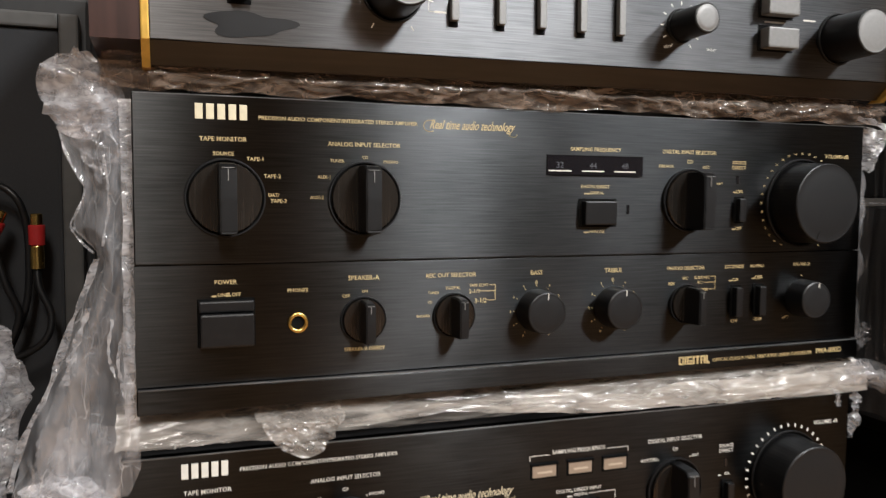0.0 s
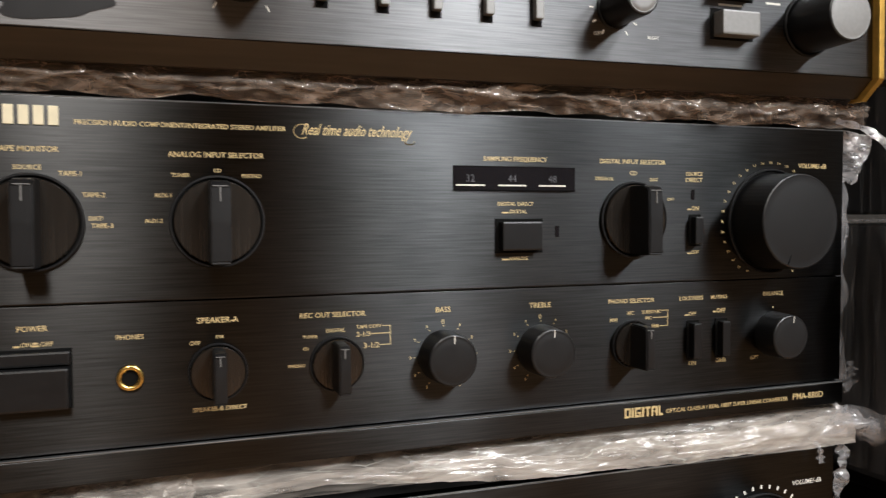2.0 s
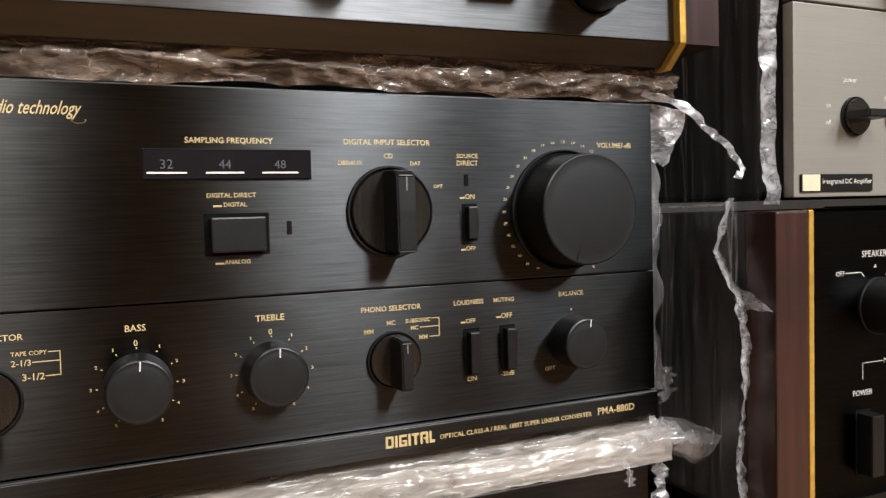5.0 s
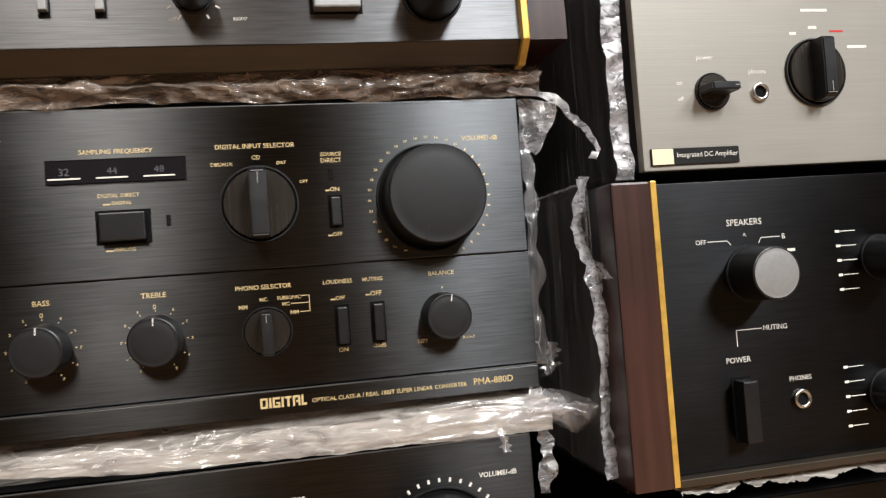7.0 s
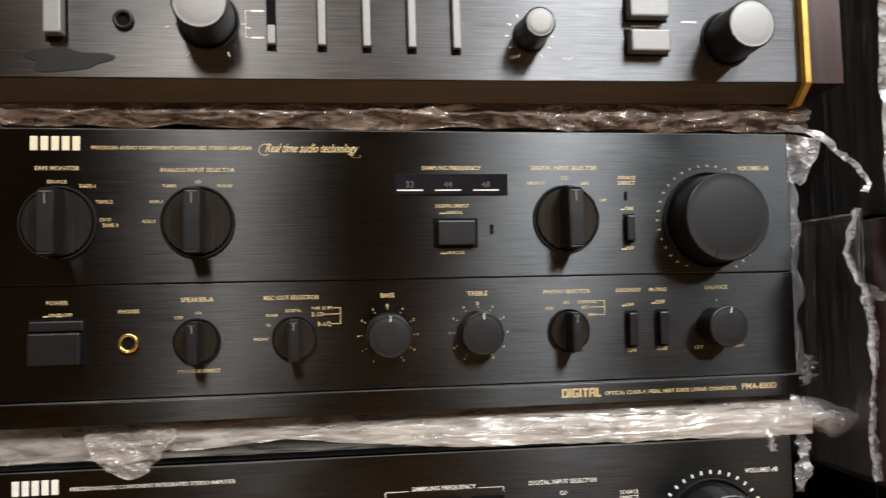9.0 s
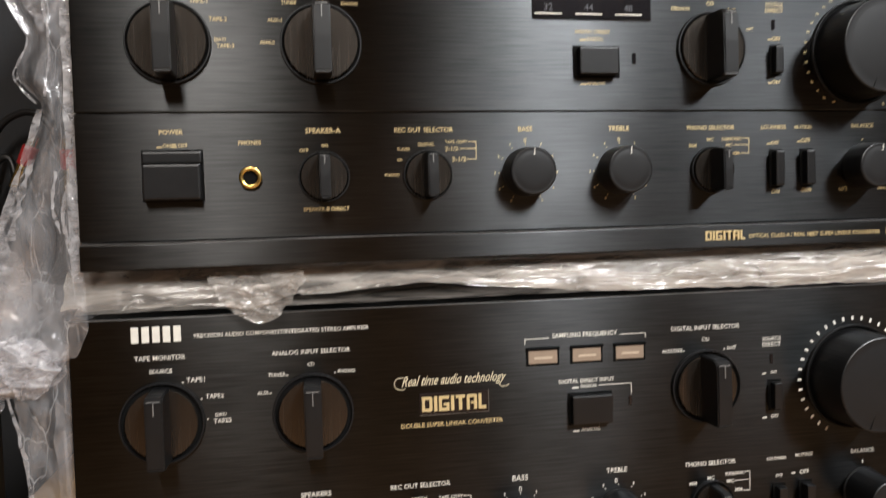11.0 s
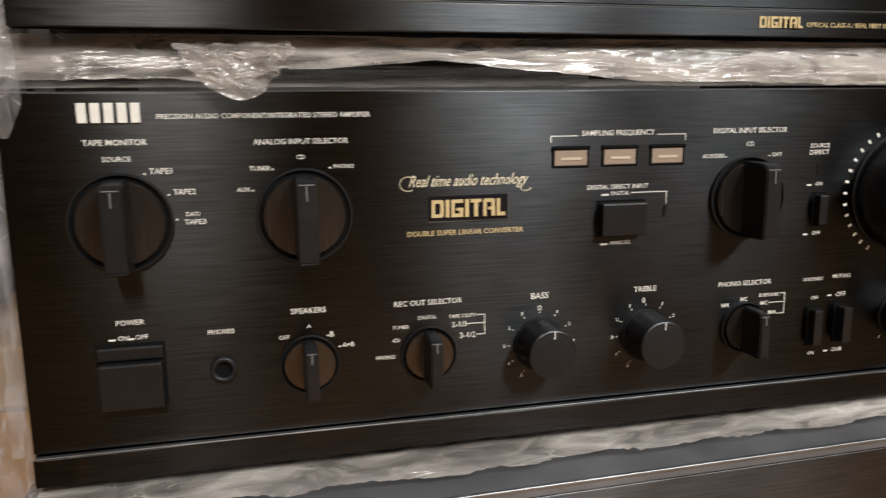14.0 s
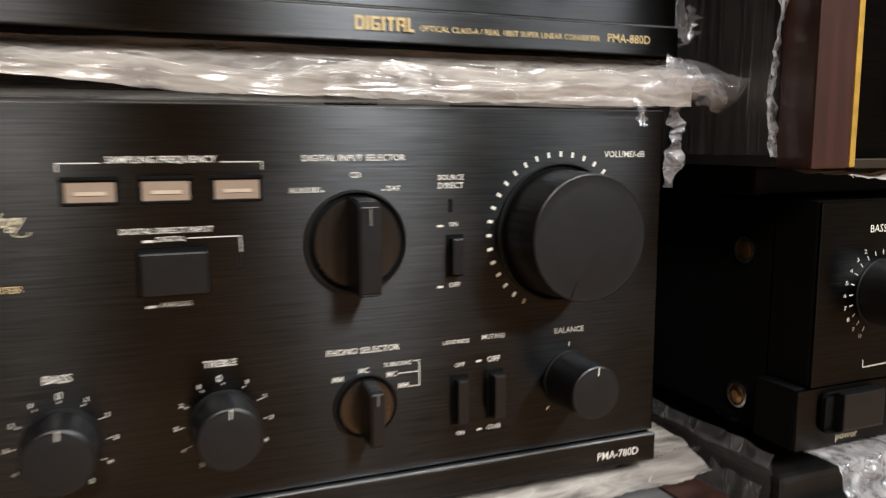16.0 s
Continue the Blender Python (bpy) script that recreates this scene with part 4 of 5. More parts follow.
strokes("printed_line", [(0.5085 + RX, 0.9665 + RZ, 0.5185 + RX, 0.9665 + RZ), (0.5185 + RX, 0.9665 + RZ, 0.5205 + RX, 0.9645 + RZ), (0.547 + RX, 0.967 + RZ, 0.537 + RX, 0.967 + RZ), (0.537 + RX, 0.967 + RZ, 0.5355 + RX, 0.9645 + RZ), (0.5195 + RX, 0.9235 + RZ, 0.533 + RX, 0.9235 + RZ), (0.5195 + RX, 0.9235 + RZ, 0.5195 + RX, 0.916 + RZ)], 0.0004, WHITE_INK, wood_amp)
words("MUTING", 0.534 + RX, 0.547 + RX, 0.9235 + RZ, WHITE_INK, wood_amp)
strokes("printed_bar", [(0.5515 + RX, 0.960 + RZ, 0.5545 + RX, 0.960 + RZ)], 0.0014, WHITE_INK, wood_amp)
s = part("power_switch", box(0.5145 + RX, 0.5245 + RX, -0.0003, 0.001, 0.8705 + RZ, 0.9015 + RZ), BLACK, wood_amp)
part("switch_lever", box(0.5155 + RX, 0.5235 + RX, -0.0085, 0.0, 0.8715 + RZ, 0.9005 + RZ, 0.001), KNOB, s)
jack(wood_amp, 0.5515 + RX, 0.8878 + RZ, 0.0048, CHROME)

grey_amp = thing("stereo_amplifier", pose(0.4815, -0.040, 1.0022), "champagne-grey amplifier with black lever knobs, edges wrapped in film", "amplifier", "neighbouring stack")
GW = 0.43
part("lower_panel", box(0, GW, 0.0, 0.006, 0.0, 0.0880, 0.0006), CHAMPAGNE, grey_amp, "champagne-grey metal front panel")
part("upper_panel", box(0, GW, 0.0, 0.006, 0.0890, 0.150, 0.0006), CHAMPAGNE, grey_amp, "champagne-grey metal front panel")
part("cover", box(0.002, GW - 0.002, 0.006, 0.30, 0.001, 0.148, 0.002), STEEL, grey_amp)
GX, GZ = -0.4815, -1.0022
k = selector_knob(grey_amp, 0.5205 + GX, 0.0375, 0.0092, 0.014, 90)
selector_knob(grey_amp, 0.5790 + GX, 0.0460, 0.0172, 0.012, 180)
jack(grey_amp, 0.5465 + GX, 0.0368, 0.0046, CHROME)
round_knob(grey_amp, 0.552 + GX, 0.1050, 0.0092, 0.014, 0, line=False)
round_knob(grey_amp, 0.592 + GX, 0.1050, 0.0092, 0.014, 0, line=False)
part("screw", lathe([(0.0022, 0.0), (0.0022, -0.0012), (0, -0.0014)], 16), KNOB, grey_amp).matrix_local = pose(0.5125 + GX, 0, 0.103)
for txt, x0, x1, zz in (("power", 0.5135, 0.5225, 0.0538), ("phones", 0.5415, 0.551, 0.0468), ("on", 0.5020, 0.5050, 0.0420), ("off", 0.5020, 0.5052, 0.0345)):
    words(txt, x0 + GX, x1 + GX, zz, WHITE_INK, grey_amp)
strokes("printed_bar", [(0.5745 + GX, 0.0778, 0.5885 + GX, 0.0778), (0.567 + GX, 0.066, 0.5695 + GX, 0.066), (0.578 + GX, 0.0690, 0.5815 + GX, 0.0690), (0.600 + GX, 0.0590, 0.610 + GX, 0.0590)], 0.0014, WHITE_INK, grey_amp)
strokes("printed_red_bar", [(0.590 + GX, 0.067, 0.597 + GX, 0.067)], 0.0010, RED, grey_amp)
pl = part("name_plate", box(0.4850 + GX, 0.5320 + GX, -0.0010, 0.0, 0.0025, 0.0105, 0.0002, 1), SATIN, grey_amp, "dark name plate with a pale corner")
part("plate_mark", box(0.4855 + GX, 0.4965 + GX, -0.0014, -0.0008, 0.0028, 0.0103), PALE_INK, pl)
words("Integrated DC Amplifier", 0.4985 + GX, 0.5310 + GX, 0.0068, WHITE_INK, pl, y=-0.0012)

board = thing("packing_board", pose(0.44, -0.03, 0.8415), "thin dark packing board between the stacked amplifiers", "board")
part("sheet", box(0.034, 0.50, 0.022, 0.33, 0.0004, 0.0132, 0.001), SATIN, board)

side_amp = thing("stereo_amplifier", pose(0.4775, -0.040, 0.737), "matt black amplifier with copper side screws and numbered knob", "amplifier", "neighbouring stack")
part("cover", box(0.0006, 0.43, 0.024, 0.30, 0.0, 0.1035, 0.001), BLACK, side_amp)
part("front_flange", box(0.0, 0.43, 0.0008, 0.0235, 0.027, 0.1045, 0.001), BLACK, side_amp, "thick black front section")
part("front_plate", box(0.0002, 0.43, -0.0006, 0.0008, 0.0272, 0.1043, 0.0004), BRUSHED, side_amp, "brushed black front plate")
part("lower_front", box(-0.0060, 0.43, 0.0018, 0.0235, 0.0, 0.0265, 0.001), BLACK, side_amp)
part("lower_plate", box(-0.0058, 0.43, 0.0002, 0.0018, 0.0002, 0.0263, 0.0004), BRUSHED, side_amp, "brushed black lower front plate")
for sy, sz in ((0.040, 0.0800), (0.040, 0.0125)):
    f = part("side_screw", lathe([(0.0062, 0.0), (0.0062, -0.0010), (0.0050, -0.0012), (0.0046, -0.0004), (0.0046, 0.0)], 28), CHROME, side_amp)
    f.matrix_local = pose(0.0005, sy, sz, 0, 0, -90)
    part("screw_head", lathe([(0.0045, 0.0), (0.0042, -0.0014), (0.002, -0.0020), (0, -0.0020)], 24), COPPER, f, "copper-coloured screw head")
round_knob(side_amp, 0.0365, 0.0650, 0.0140, 0.017, 0, skirt=0.03, line=False)
dial("scale_mark", 0.0365, 0.0650, 0.0165, 0.0182, -150, 150, 21, 0.0004, WHITE_INK, side_amp, -0.0008)
for i in range(9):
    a = radians(-150 + i * 300 / 20 * 1.0)
    words(str(10 - i), 0.0365 + 0.0208 * math.sin(a) - 0.0008, 0.0365 + 0.0208 * math.sin(a) + 0.0008, 0.0650 + 0.0208 * math.cos(a), WHITE_INK, side_amp, y=-0.0008, cap=0.0017)
words("BASS", 0.0280, 0.0375, 0.0925, WHITE_INK, side_amp, y=-0.0008)
words("power", 0.0170, 0.0300, 0.0028, PALE_INK, side_amp, y=0.0001, cap=0.0030)
# rounded black plate standing in for the shaded button recess
s = part("power_button", box(0.0075, 0.040, -0.0001, 0.002, 0.0065, 0.0240, 0.0040, 3), BLACK, side_amp)
part("button_cap", box(0.0150, 0.039, -0.0050, 0.002, 0.0075, 0.0238, 0.0008), KNOB, s)
strokes("printed_bracket", [(0.0290, 0.0330, 0.0290, 0.0360), (0.0290, 0.0330, 0.046, 0.0335)], 0.0004, WHITE_INK, side_amp, y=-0.0008)

under_amp = thing("stereo_amplifier", pose(0.4640, -0.045, 0.585), "black amplifier wrapped in clear film under the stack", "amplifier", "neighbouring stack")
part("front_panel", box(0, 0.44, 0.0, 0.006, 0.0, 0.136, 0.001), SATIN, under_amp)
part("cover", box(0.001, 0.439, 0.006, 0.33, 0.002, 0.148, 0.003), SATIN, under_amp, "glossy black top cover")

# ---- support under both stacks ----
rack = thing("storage_rack", pose(0, 0, 0), "light wooden storage rack carrying the amplifier stacks", "rack")
part("shelf", box(-0.35, 1.02, -0.07, 0.5, 0.555, 0.5785, 0.002), BOARD, rack)
part("lower_shelf", box(-0.35, 1.02, -0.05, 0.5, 0.12, 0.145, 0.002), BOARD, rack)
for x in (-0.33, 0.97):
    for y in (-0.06, 0.45):
        part("post", box(x, x + 0.04, y, y + 0.04, 0.0, 0.555, 0.002), BOARD, rack)
for ob in (under_amp,):
    ob.location.z = 0.5785

# ---- behind and beside the stack ----
speaker = thing("loudspeaker", pose(-0.47, 0.30, 0.0), "large black loudspeaker with grey-edged cloth grille", "loudspeaker")
part("cabinet", box(0.0, 0.43, 0.02, 0.42, 0.0, 1.16, 0.004), STEEL, speaker)
part("grille", box(0.012, 0.408, 0.004, 0.02, 0.02, 1.130, 0.003), GRILLE, speaker, "black cloth grille")
for x0, x1, z0, z1 in ((0.408, 0.4225, 0.02, 1.142), (0.0, 0.012, 0.02, 1.142), (0.012, 0.408, 1.130, 1.142)):
    part("grille_frame", box(x0, x1, 0.0, 0.02, z0, z1, 0.002), GREYEDGE, speaker, "worn grey grille frame")

lead = thing("audio_cable", pose(-0.080, 0.275, 0.88), "black audio cable with red and gold plugs", "cable")


def lead_part(pts, r):
    return part("cable", tube(spline(pts, 12), r), RUBBER, lead, smooth=True)


lead_part([(0.002, 0.0, 0.075), (0.004, -0.004, 0.052), (0.012, -0.006, 0.030), (0.006, -0.008, 0.010), (-0.02, -0.004, -0.002), (-0.05, 0.0, 0.01), (-0.062, 0.004, 0.06), (-0.05, 0.006, 0.112), (-0.028, 0.004, 0.128), (-0.010, 0.0, 0.118), (-0.004, 0.004, 0.09), (-0.006, 0.006, 0.04), (-0.02, 0.006, 0.0)], 0.0027)
lead_part([(-0.026, -0.004, 0.085), (-0.018, -0.006, 0.055), (-0.010, -0.004, 0.030), (-0.022, -0.002, 0.005), (-0.045, 0.0, -0.002), (-0.058, 0.002, 0.04), (-0.052, 0.004, 0.085), (-0.040, 0.004, 0.092), (-0.034, 0.0, 0.06), (-0.030, 0.0, 0.01)], 0.0027)
for px, pz, tilt in ((0.003, 0.082, 0), (-0.029, 0.086, 22)):
    pg = part("plug", lathe([(0.0, -0.0165), (0.0048, -0.0165), (0.0048, 0.0), (0.0040, 0.002), (0.0, 0.002)], 24), GOLD, lead, "gold-plated plug barrel")
    pg.matrix_local = pose(px, -0.002, pz, 0, tilt, 0) @ pose(0, 0, 0, 90, 0, 0)
    part("red_sleeve", lathe([(0.0, 0.0015), (0.0056, 0.0015), (0.0060, 0.0155), (0.0052, 0.0165), (0.0, 0.0165)], 24), RED, pg, "red plastic sleeve")
    part("plug_tip", lathe([(0.0, 0.0165), (0.0042, 0.0165), (0.0042, 0.0245), (0.0034, 0.0250), (0.0, 0.0250)], 24), GOLD, pg)

low_box = thing("equipment_case", pose(-0.42, -0.06, 0.5785), "black equipment case standing beside the stack", "case")
# black case; its brown is the reflected wood floor, painted in
part("body", box(0.0, 0.338, 0.0, 0.205, 0.0, 0.165, 0.004), BROWN_SHEEN, low_box)
part("corner_trim", box(0.300, 0.3395, -0.0015, 0.205, 0.160, 0.1675, 0.002), GREYEDGE, low_box)
up_box = thing("equipment_case", pose(-0.43, -0.05, 0.746), "matt black equipment case with a socket in its side", "case")
part("body", box(0.0, 0.340, 0.0, 0.205, 0.0, 0.100, 0.004), STEEL, up_box)
jack(up_box, 0.326, 0.035, 0.007, SATIN).matrix_local = pose(0.3402, 0.172, 0.020, 0, 0, 90)
tag = thing("sticker", pose(-0.0795, 0.298, 0.752), "small pale lilac paper sticker", "sticker")
part("paper", box(0.0, 0.013, 0.0, 0.0015, 0.0, 0.018, 0.0002, 1), STICKER, tag)
carton = thing("cardboard_box", pose(-0.078, 0.13, 0.5785), "cream-lidded wooden box on the shelf beside the stack", "box")
part("carton_body", box(0.0, 0.064, 0.0, 0.16, 0.0, 0.1365, 0.002), ORANGE, carton)
part("carton_lid", box(-0.001, 0.066, -0.003, 0.16, 0.1365, 0.1720, 0.003), CARD, carton)


# ---- stretch film ----
def ridged(p):
    """Folds that meet in sharp creases."""
    return 1 - 2.4 * abs(noise.noise(p))


def film(name, f, nu, nv, amp, freq, seed, material, label, rag=0.0, ragf=30.0, out=Vector((0, -1, 0)), sharp=1.0, grain=(0.5, 1.0, 1.0), calm_top=1.0):
    """A crumpled sheet: f(u, v) gives the smooth shape, ridged noise the creases, rag a torn edge at v = 1."""
    bm = bmesh.new()
    rows = []
    off = Vector((seed * 7.3, seed * 3.1, seed * 1.7))
    gr = Vector(grain) * freq
    for i in range(nu + 1):
        u = i / nu
        e = 1 - rag * (0.5 + 0.5 * noise.noise(Vector((u * ragf, seed * 2.3, 0)))) - rag * 0.35 * abs(noise.noise(Vector((u * ragf * 3.7, seed, 5))))
        row = []
        for j in range(nv + 1):
            p = Vector(f(u, j / nv * e))
            q = Vector((p.x * gr.x, p.y * gr.y, p.z * gr.z)) + off
            q += 0.6 * Vector((noise.noise(q * 0.7), noise.noise(q * 0.7 + off), noise.noise(q * 0.7 - off)))
            calm = 0.35 + 0.65 * max(0.0, min(1.0, 0.5 + 1.6 * noise.noise(q * 0.33 + off)))
            d = (ridged(q) * 0.42 + (0.6 - noise.voronoi(q * 1.1 + off)[0][0]) * 0.7 + (0.5 - noise.voronoi(q * 2.6 - off)[0][0]) * 0.34 * sharp - 0.3) * calm * (calm_top + (1 - calm_top) * (j / nv) ** 2)
            w = Vector((noise.noise(q * 0.9 + Vector((9, 0, 0))), 0, noise.noise(q * 0.9 + Vector((0, 9, 0)))))
            row.append(bm.verts.new(p + out * (d * amp) + w * amp * 0.45))
        rows.append(row)
    for i in range(nu):
        for j in range(nv):
            bm.faces.new((rows[i][j], rows[i + 1][j], rows[i + 1][j + 1], rows[i][j + 1]))
    ob = new(name, mesh_of(bm, name, material, True))
    return tagged(ob, label, "plastic film", "stretch film")


def track(keys, t):
    """Values along a list of rows (t, a, b, ...)."""
    for a, b in zip(keys, keys[1:]):
        if t <= b[0]:
            k = (t - a[0]) / (b[0] - a[0])
            return [p + (q - p) * k for p, q in zip(a[1:], b[1:])]
    return list(keys[-1][1:])


def bend(v, rows):
    return track(rows, v)


def strip(points, w, seed, material, label, amp=0.004, freq=90, n=120, side=Vector((1, 0, 0)), wav=0.9):
    pts = spline(points, 16)

    def f(u, v):
        k = u * (len(pts) - 1)
        i = min(int(k), len(pts) - 2)
        p = pts[i].lerp(pts[i + 1], k - i)
        return p + side * (v - 0.5) * w * max(0.25, 0.8 + wav * noise.noise(Vector((u * 9, seed * 1.7, 0))))
    return film("stretch_film", f, n, 24, amp, freq, seed, material, label)


# over the gold-lettered amplifier: crumpled roll on its top
def top_roll(u, v):
    x = -0.012 + u * 0.458
    bulge = 0.5 + 0.5 * noise.noise(Vector((u * 14, 2, 0)))
    y, z = bend(v, [(0, 0.070, 1.0650), (0.35, 0.020, 1.0640 + 0.005 * bulge), (0.60, -0.001, 1.0628 + 0.006 * bulge), (0.84, -0.0050 - 0.002 * bulge, 1.0562), (1, -0.0005, 1.0490)])
    return x, y, z


film("stretch_film", top_roll, 620, 56, 0.0055, 150, 1, FILM_BROWN, "crumpled stretch film on the amplifier, tinted brown like the rim above", sharp=1.4, grain=(0.32, 1, 1))


# between the two amplifiers: pale film spilling over the lower one's top edge
HEM = [(-0.02, 0.8820), (0.05, 0.8820), (0.073, 0.8795), (0.096, 0.8860), (0.11, 0.8860), (0.15, 0.8900), (0.19, 0.8855), (0.236, 0.8815), (0.3, 0.8800), (0.45, 0.8790)]


def mid_roll(u, v):
    x = -0.010 + u * 0.447
    e = 0.0070 - 0.0070 * u
    low = track(HEM, x)[0] + 0.0008 * noise.noise(Vector((u * 55, 1.0, 0)))
    y, z = bend(v, [(0, 0.026, 0.8998), (0.18, e + 0.004, 0.8990), (0.5, e + 0.001, 0.8940 + 0.002 * noise.noise(Vector((u * 12, 4, 0)))), (0.82, e - 0.003, low + 0.003), (1, e - 0.0040, low)])
    return x, y, z


film("stretch_film", mid_roll, 680, 54, 0.0024, 150, 2, FILM_MILKY, "pale crumpled stretch film hanging between two amplifiers", rag=0.06, ragf=60, calm_top=0.4, grain=(0.16, 1, 1))

CREST = [(0.09, 0.8880), (0.13, 0.8915), (0.17, 0.8925), (0.222, 0.8930), (0.241, 0.8910), (0.267, 0.8895), (0.31, 0.8940), (0.36, 0.8925), (0.44, 0.8950)]


def mid_band(u, v):
    x = 0.095 + u * 0.342
    e = 0.0040 - 0.0070 * u
    top = track(CREST, x)[0] + 0.0015 * noise.noise(Vector((u * 30, 7, 0)))
    low = track(HEM, x)[0] - 0.0004
    y, z = bend(v, [(0, e - 0.0015, top), (0.35, e - 0.0050, top * 0.6 + low * 0.4), (1, e - 0.0062, low)])
    return x, y, z


film("stretch_film", mid_band, 620, 36, 0.0026, 170, 41, FILM_MILKY, "denser pale fold of film along the amplifier's edge", rag=0.10, ragf=50, grain=(0.16, 1, 1))


def mid_flat(u, v):
    x = -0.008 + u * 0.443
    y, z = bend(v, [(0, 0.090, 0.8985), (0.5, 0.050, 0.8885), (1, 0.0145 - 0.006 * u, 0.8796)])
    return x, y, z


film("stretch_film", mid_flat, 300, 30, 0.0012, 60, 3, FILM_MILKY, "smooth pale film stretched over the amplifier top")


def tongue(u, v):
    s = math.sin(math.pi * u) ** 0.6
    x = 0.052 + u * 0.046 + (0.5 - u) * v * 0.012
    y, z = bend(v, [(0, 0.008, 0.897), (0.4, -0.006, 0.892), (1, -0.0085, 0.889 - 0.0135 * s)])
    return x, y, z


film("stretch_film", tongue, 170, 90, 0.0042, 230, 4, FILM_TONGUE, "bunched tongue of film over the panel edge")


# below the white-lettered amplifier
def low_roll(u, v):
    x = -0.008 + u * 0.464
    y, z = bend(v, [(0, 0.060, 0.7275), (0.4, 0.012, 0.7275), (0.72, -0.002, 0.7225), (1, -0.0100 - 0.005 * u, 0.7172)])
    return x, y, z


film("stretch_film", low_roll, 520, 54, 0.0021, 160, 5, FILM_MILKY, "pale crumpled stretch film on the bottom amplifier", rag=0.14, ragf=20, calm_top=0.4, grain=(0.2, 1, 1))

# hanging film beside the upper amplifier
LEFT_EDGE = [(0.862, -0.056), (0.891, -0.049), (0.913, -0.038), (0.937, -0.030), (0.970, -0.017), (0.975, -0.018), (0.986, -0.027), (1.004, -0.021), (1.014, -0.026), (1.032, -0.031), (1.040, -0.034), (1.064, -0.028)]


def left_sheet(depth, back):
    def f(u, v):
        z = 0.862 + u * 0.200
        xl = track(LEFT_EDGE, z)[0]
        x = 0.0005 + (xl - 0.0005) * v
        return x, depth - back * 0.5 * (1 - v) + 0.003 * math.sin(v * 9 + z * 25), z
    return f


film("stretch_film", left_sheet(0.008, 0.010), 260, 80, 0.0050, 75, 6, FILM_CLEAR, "clear wrinkled film hanging beside the amplifier", rag=0.05, ragf=24, grain=(1, 1, 0.22))
film("stretch_film", left_sheet(0.022, 0.010), 200, 60, 0.0060, 55, 7, FILM_CLEAR, "clear wrinkled film hanging beside the amplifier", rag=0.20, ragf=11, grain=(1, 1, 0.25))

# rolled hems and folds that catch the light
for hem, wide, seed in (([(-0.0165, 0.009, 0.972), (-0.023, 0.010, 0.953), (-0.0295, 0.011, 0.937), (-0.037, 0.011, 0.914), (-0.048, 0.012, 0.892), (-0.055, 0.012, 0.866)], 0.0032, 51),
                        ([(-0.0200, 0.006, 0.950), (-0.026, 0.007, 0.932), (-0.031, 0.008, 0.915)], 0.0040, 52),
                        ([(-0.031, 0.010, 1.032), (-0.0265, 0.010, 1.016), (-0.021, 0.011, 1.004), (-0.024, 0.010, 0.994), (-0.0268, 0.010, 0.986), (-0.0175, 0.009, 0.975)], 0.0014, 53),
                        ([(-0.0100, 0.005, 0.945), (-0.0115, 0.005, 0.930), (-0.0090, 0.005, 0.917)], 0.0016, 54),
                        ([(-0.0055, 0.004, 0.938), (-0.0080, 0.005, 0.922), (-0.0050, 0.005, 0.908)], 0.0018, 55),
                        ([(-0.0120, 0.006, 1.020), (-0.0105, 0.006, 1.000), (-0.0135, 0.007, 0.978)], 0.0014, 56)):
    strip(hem, wide, seed, FILM_WHITE, "thin fold along the hanging film", 0.0016, 120, wav=0.8)


def clump(cx, cy, cz, rx, ry, rz, seed, material, label, amp=0.008, freq=80, n=110):
    def f(u, v):
        a, b = u * 2 * math.pi, (v - 0.5) * math.pi
        k = 0.78 + 0.5 * noise.noise(Vector((math.cos(a) * 1.7 + seed, math.sin(a) * 1.7, v * 3.1)))
        return cx + k * rx * math.cos(a) * math.cos(b), cy + k * ry * math.sin(a) * math.cos(b), cz + k * rz * math.sin(b)
    return film("stretch_film", f, n, n // 2, amp, freq, seed, material, label, out=Vector((0.3, -0.9, 0.3)), grain=(0.45, 1.0, 1.5))


clump(-0.0205, 0.010, 1.046, 0.0200, 0.012, 0.0180, 11, FILM_WHITE, "bunched white film at the amplifier's corner", 0.013, 75, 150)
clump(-0.0185, 0.012, 1.044, 0.0150, 0.010, 0.0150, 33, FILM_WHITE, "bunched white film at the amplifier's corner", 0.012, 90, 130)
clump(-0.0130, 0.012, 1.024, 0.0120, 0.010, 0.0150, 12, FILM_CLEAR, "bunched clear film at the amplifier's corner", 0.009, 80)

strip([(-0.0028, 0.004, 1.045), (-0.0026, 0.003, 0.99), (-0.0028, 0.004, 0.95), (-0.0030, 0.004, 0.895)], 0.0060, 35, FILM_WHITE, "film drawn tight along the amplifier's edge", 0.0016, 60, wav=0.3)
strip([(-0.0088, 0.007, 0.872), (-0.0102, 0.006, 0.82), (-0.0100, 0.007, 0.78), (-0.0105, 0.007, 0.72)], 0.0035, 36, FILM_CLEAR, "film drawn tight along the amplifier's edge", 0.002, 60, wav=0.6)

# round the lower amplifier's side
LOW_EDGE = [(0.70, -0.032), (0.745, -0.032), (0.771, -0.033), (0.786, -0.028), (0.820, -0.031), (0.848, -0.037), (0.862, -0.043), (0.887, -0.036), (0.90, -0.032)]


def low_sheet(u, v):
    z = 0.70 + u * 0.195
    xl = track(LOW_EDGE, z)[0]
    return -0.0070 + (xl + 0.0070) * v, 0.010 - 0.003 * (1 - v), z


film("stretch_film", low_sheet, 240, 60, 0.0042, 90, 8, FILM_CLEAR, "clear wrinkled film wrapped round the amplifier's side", rag=0.08, ragf=40, grain=(1, 1, 0.5))
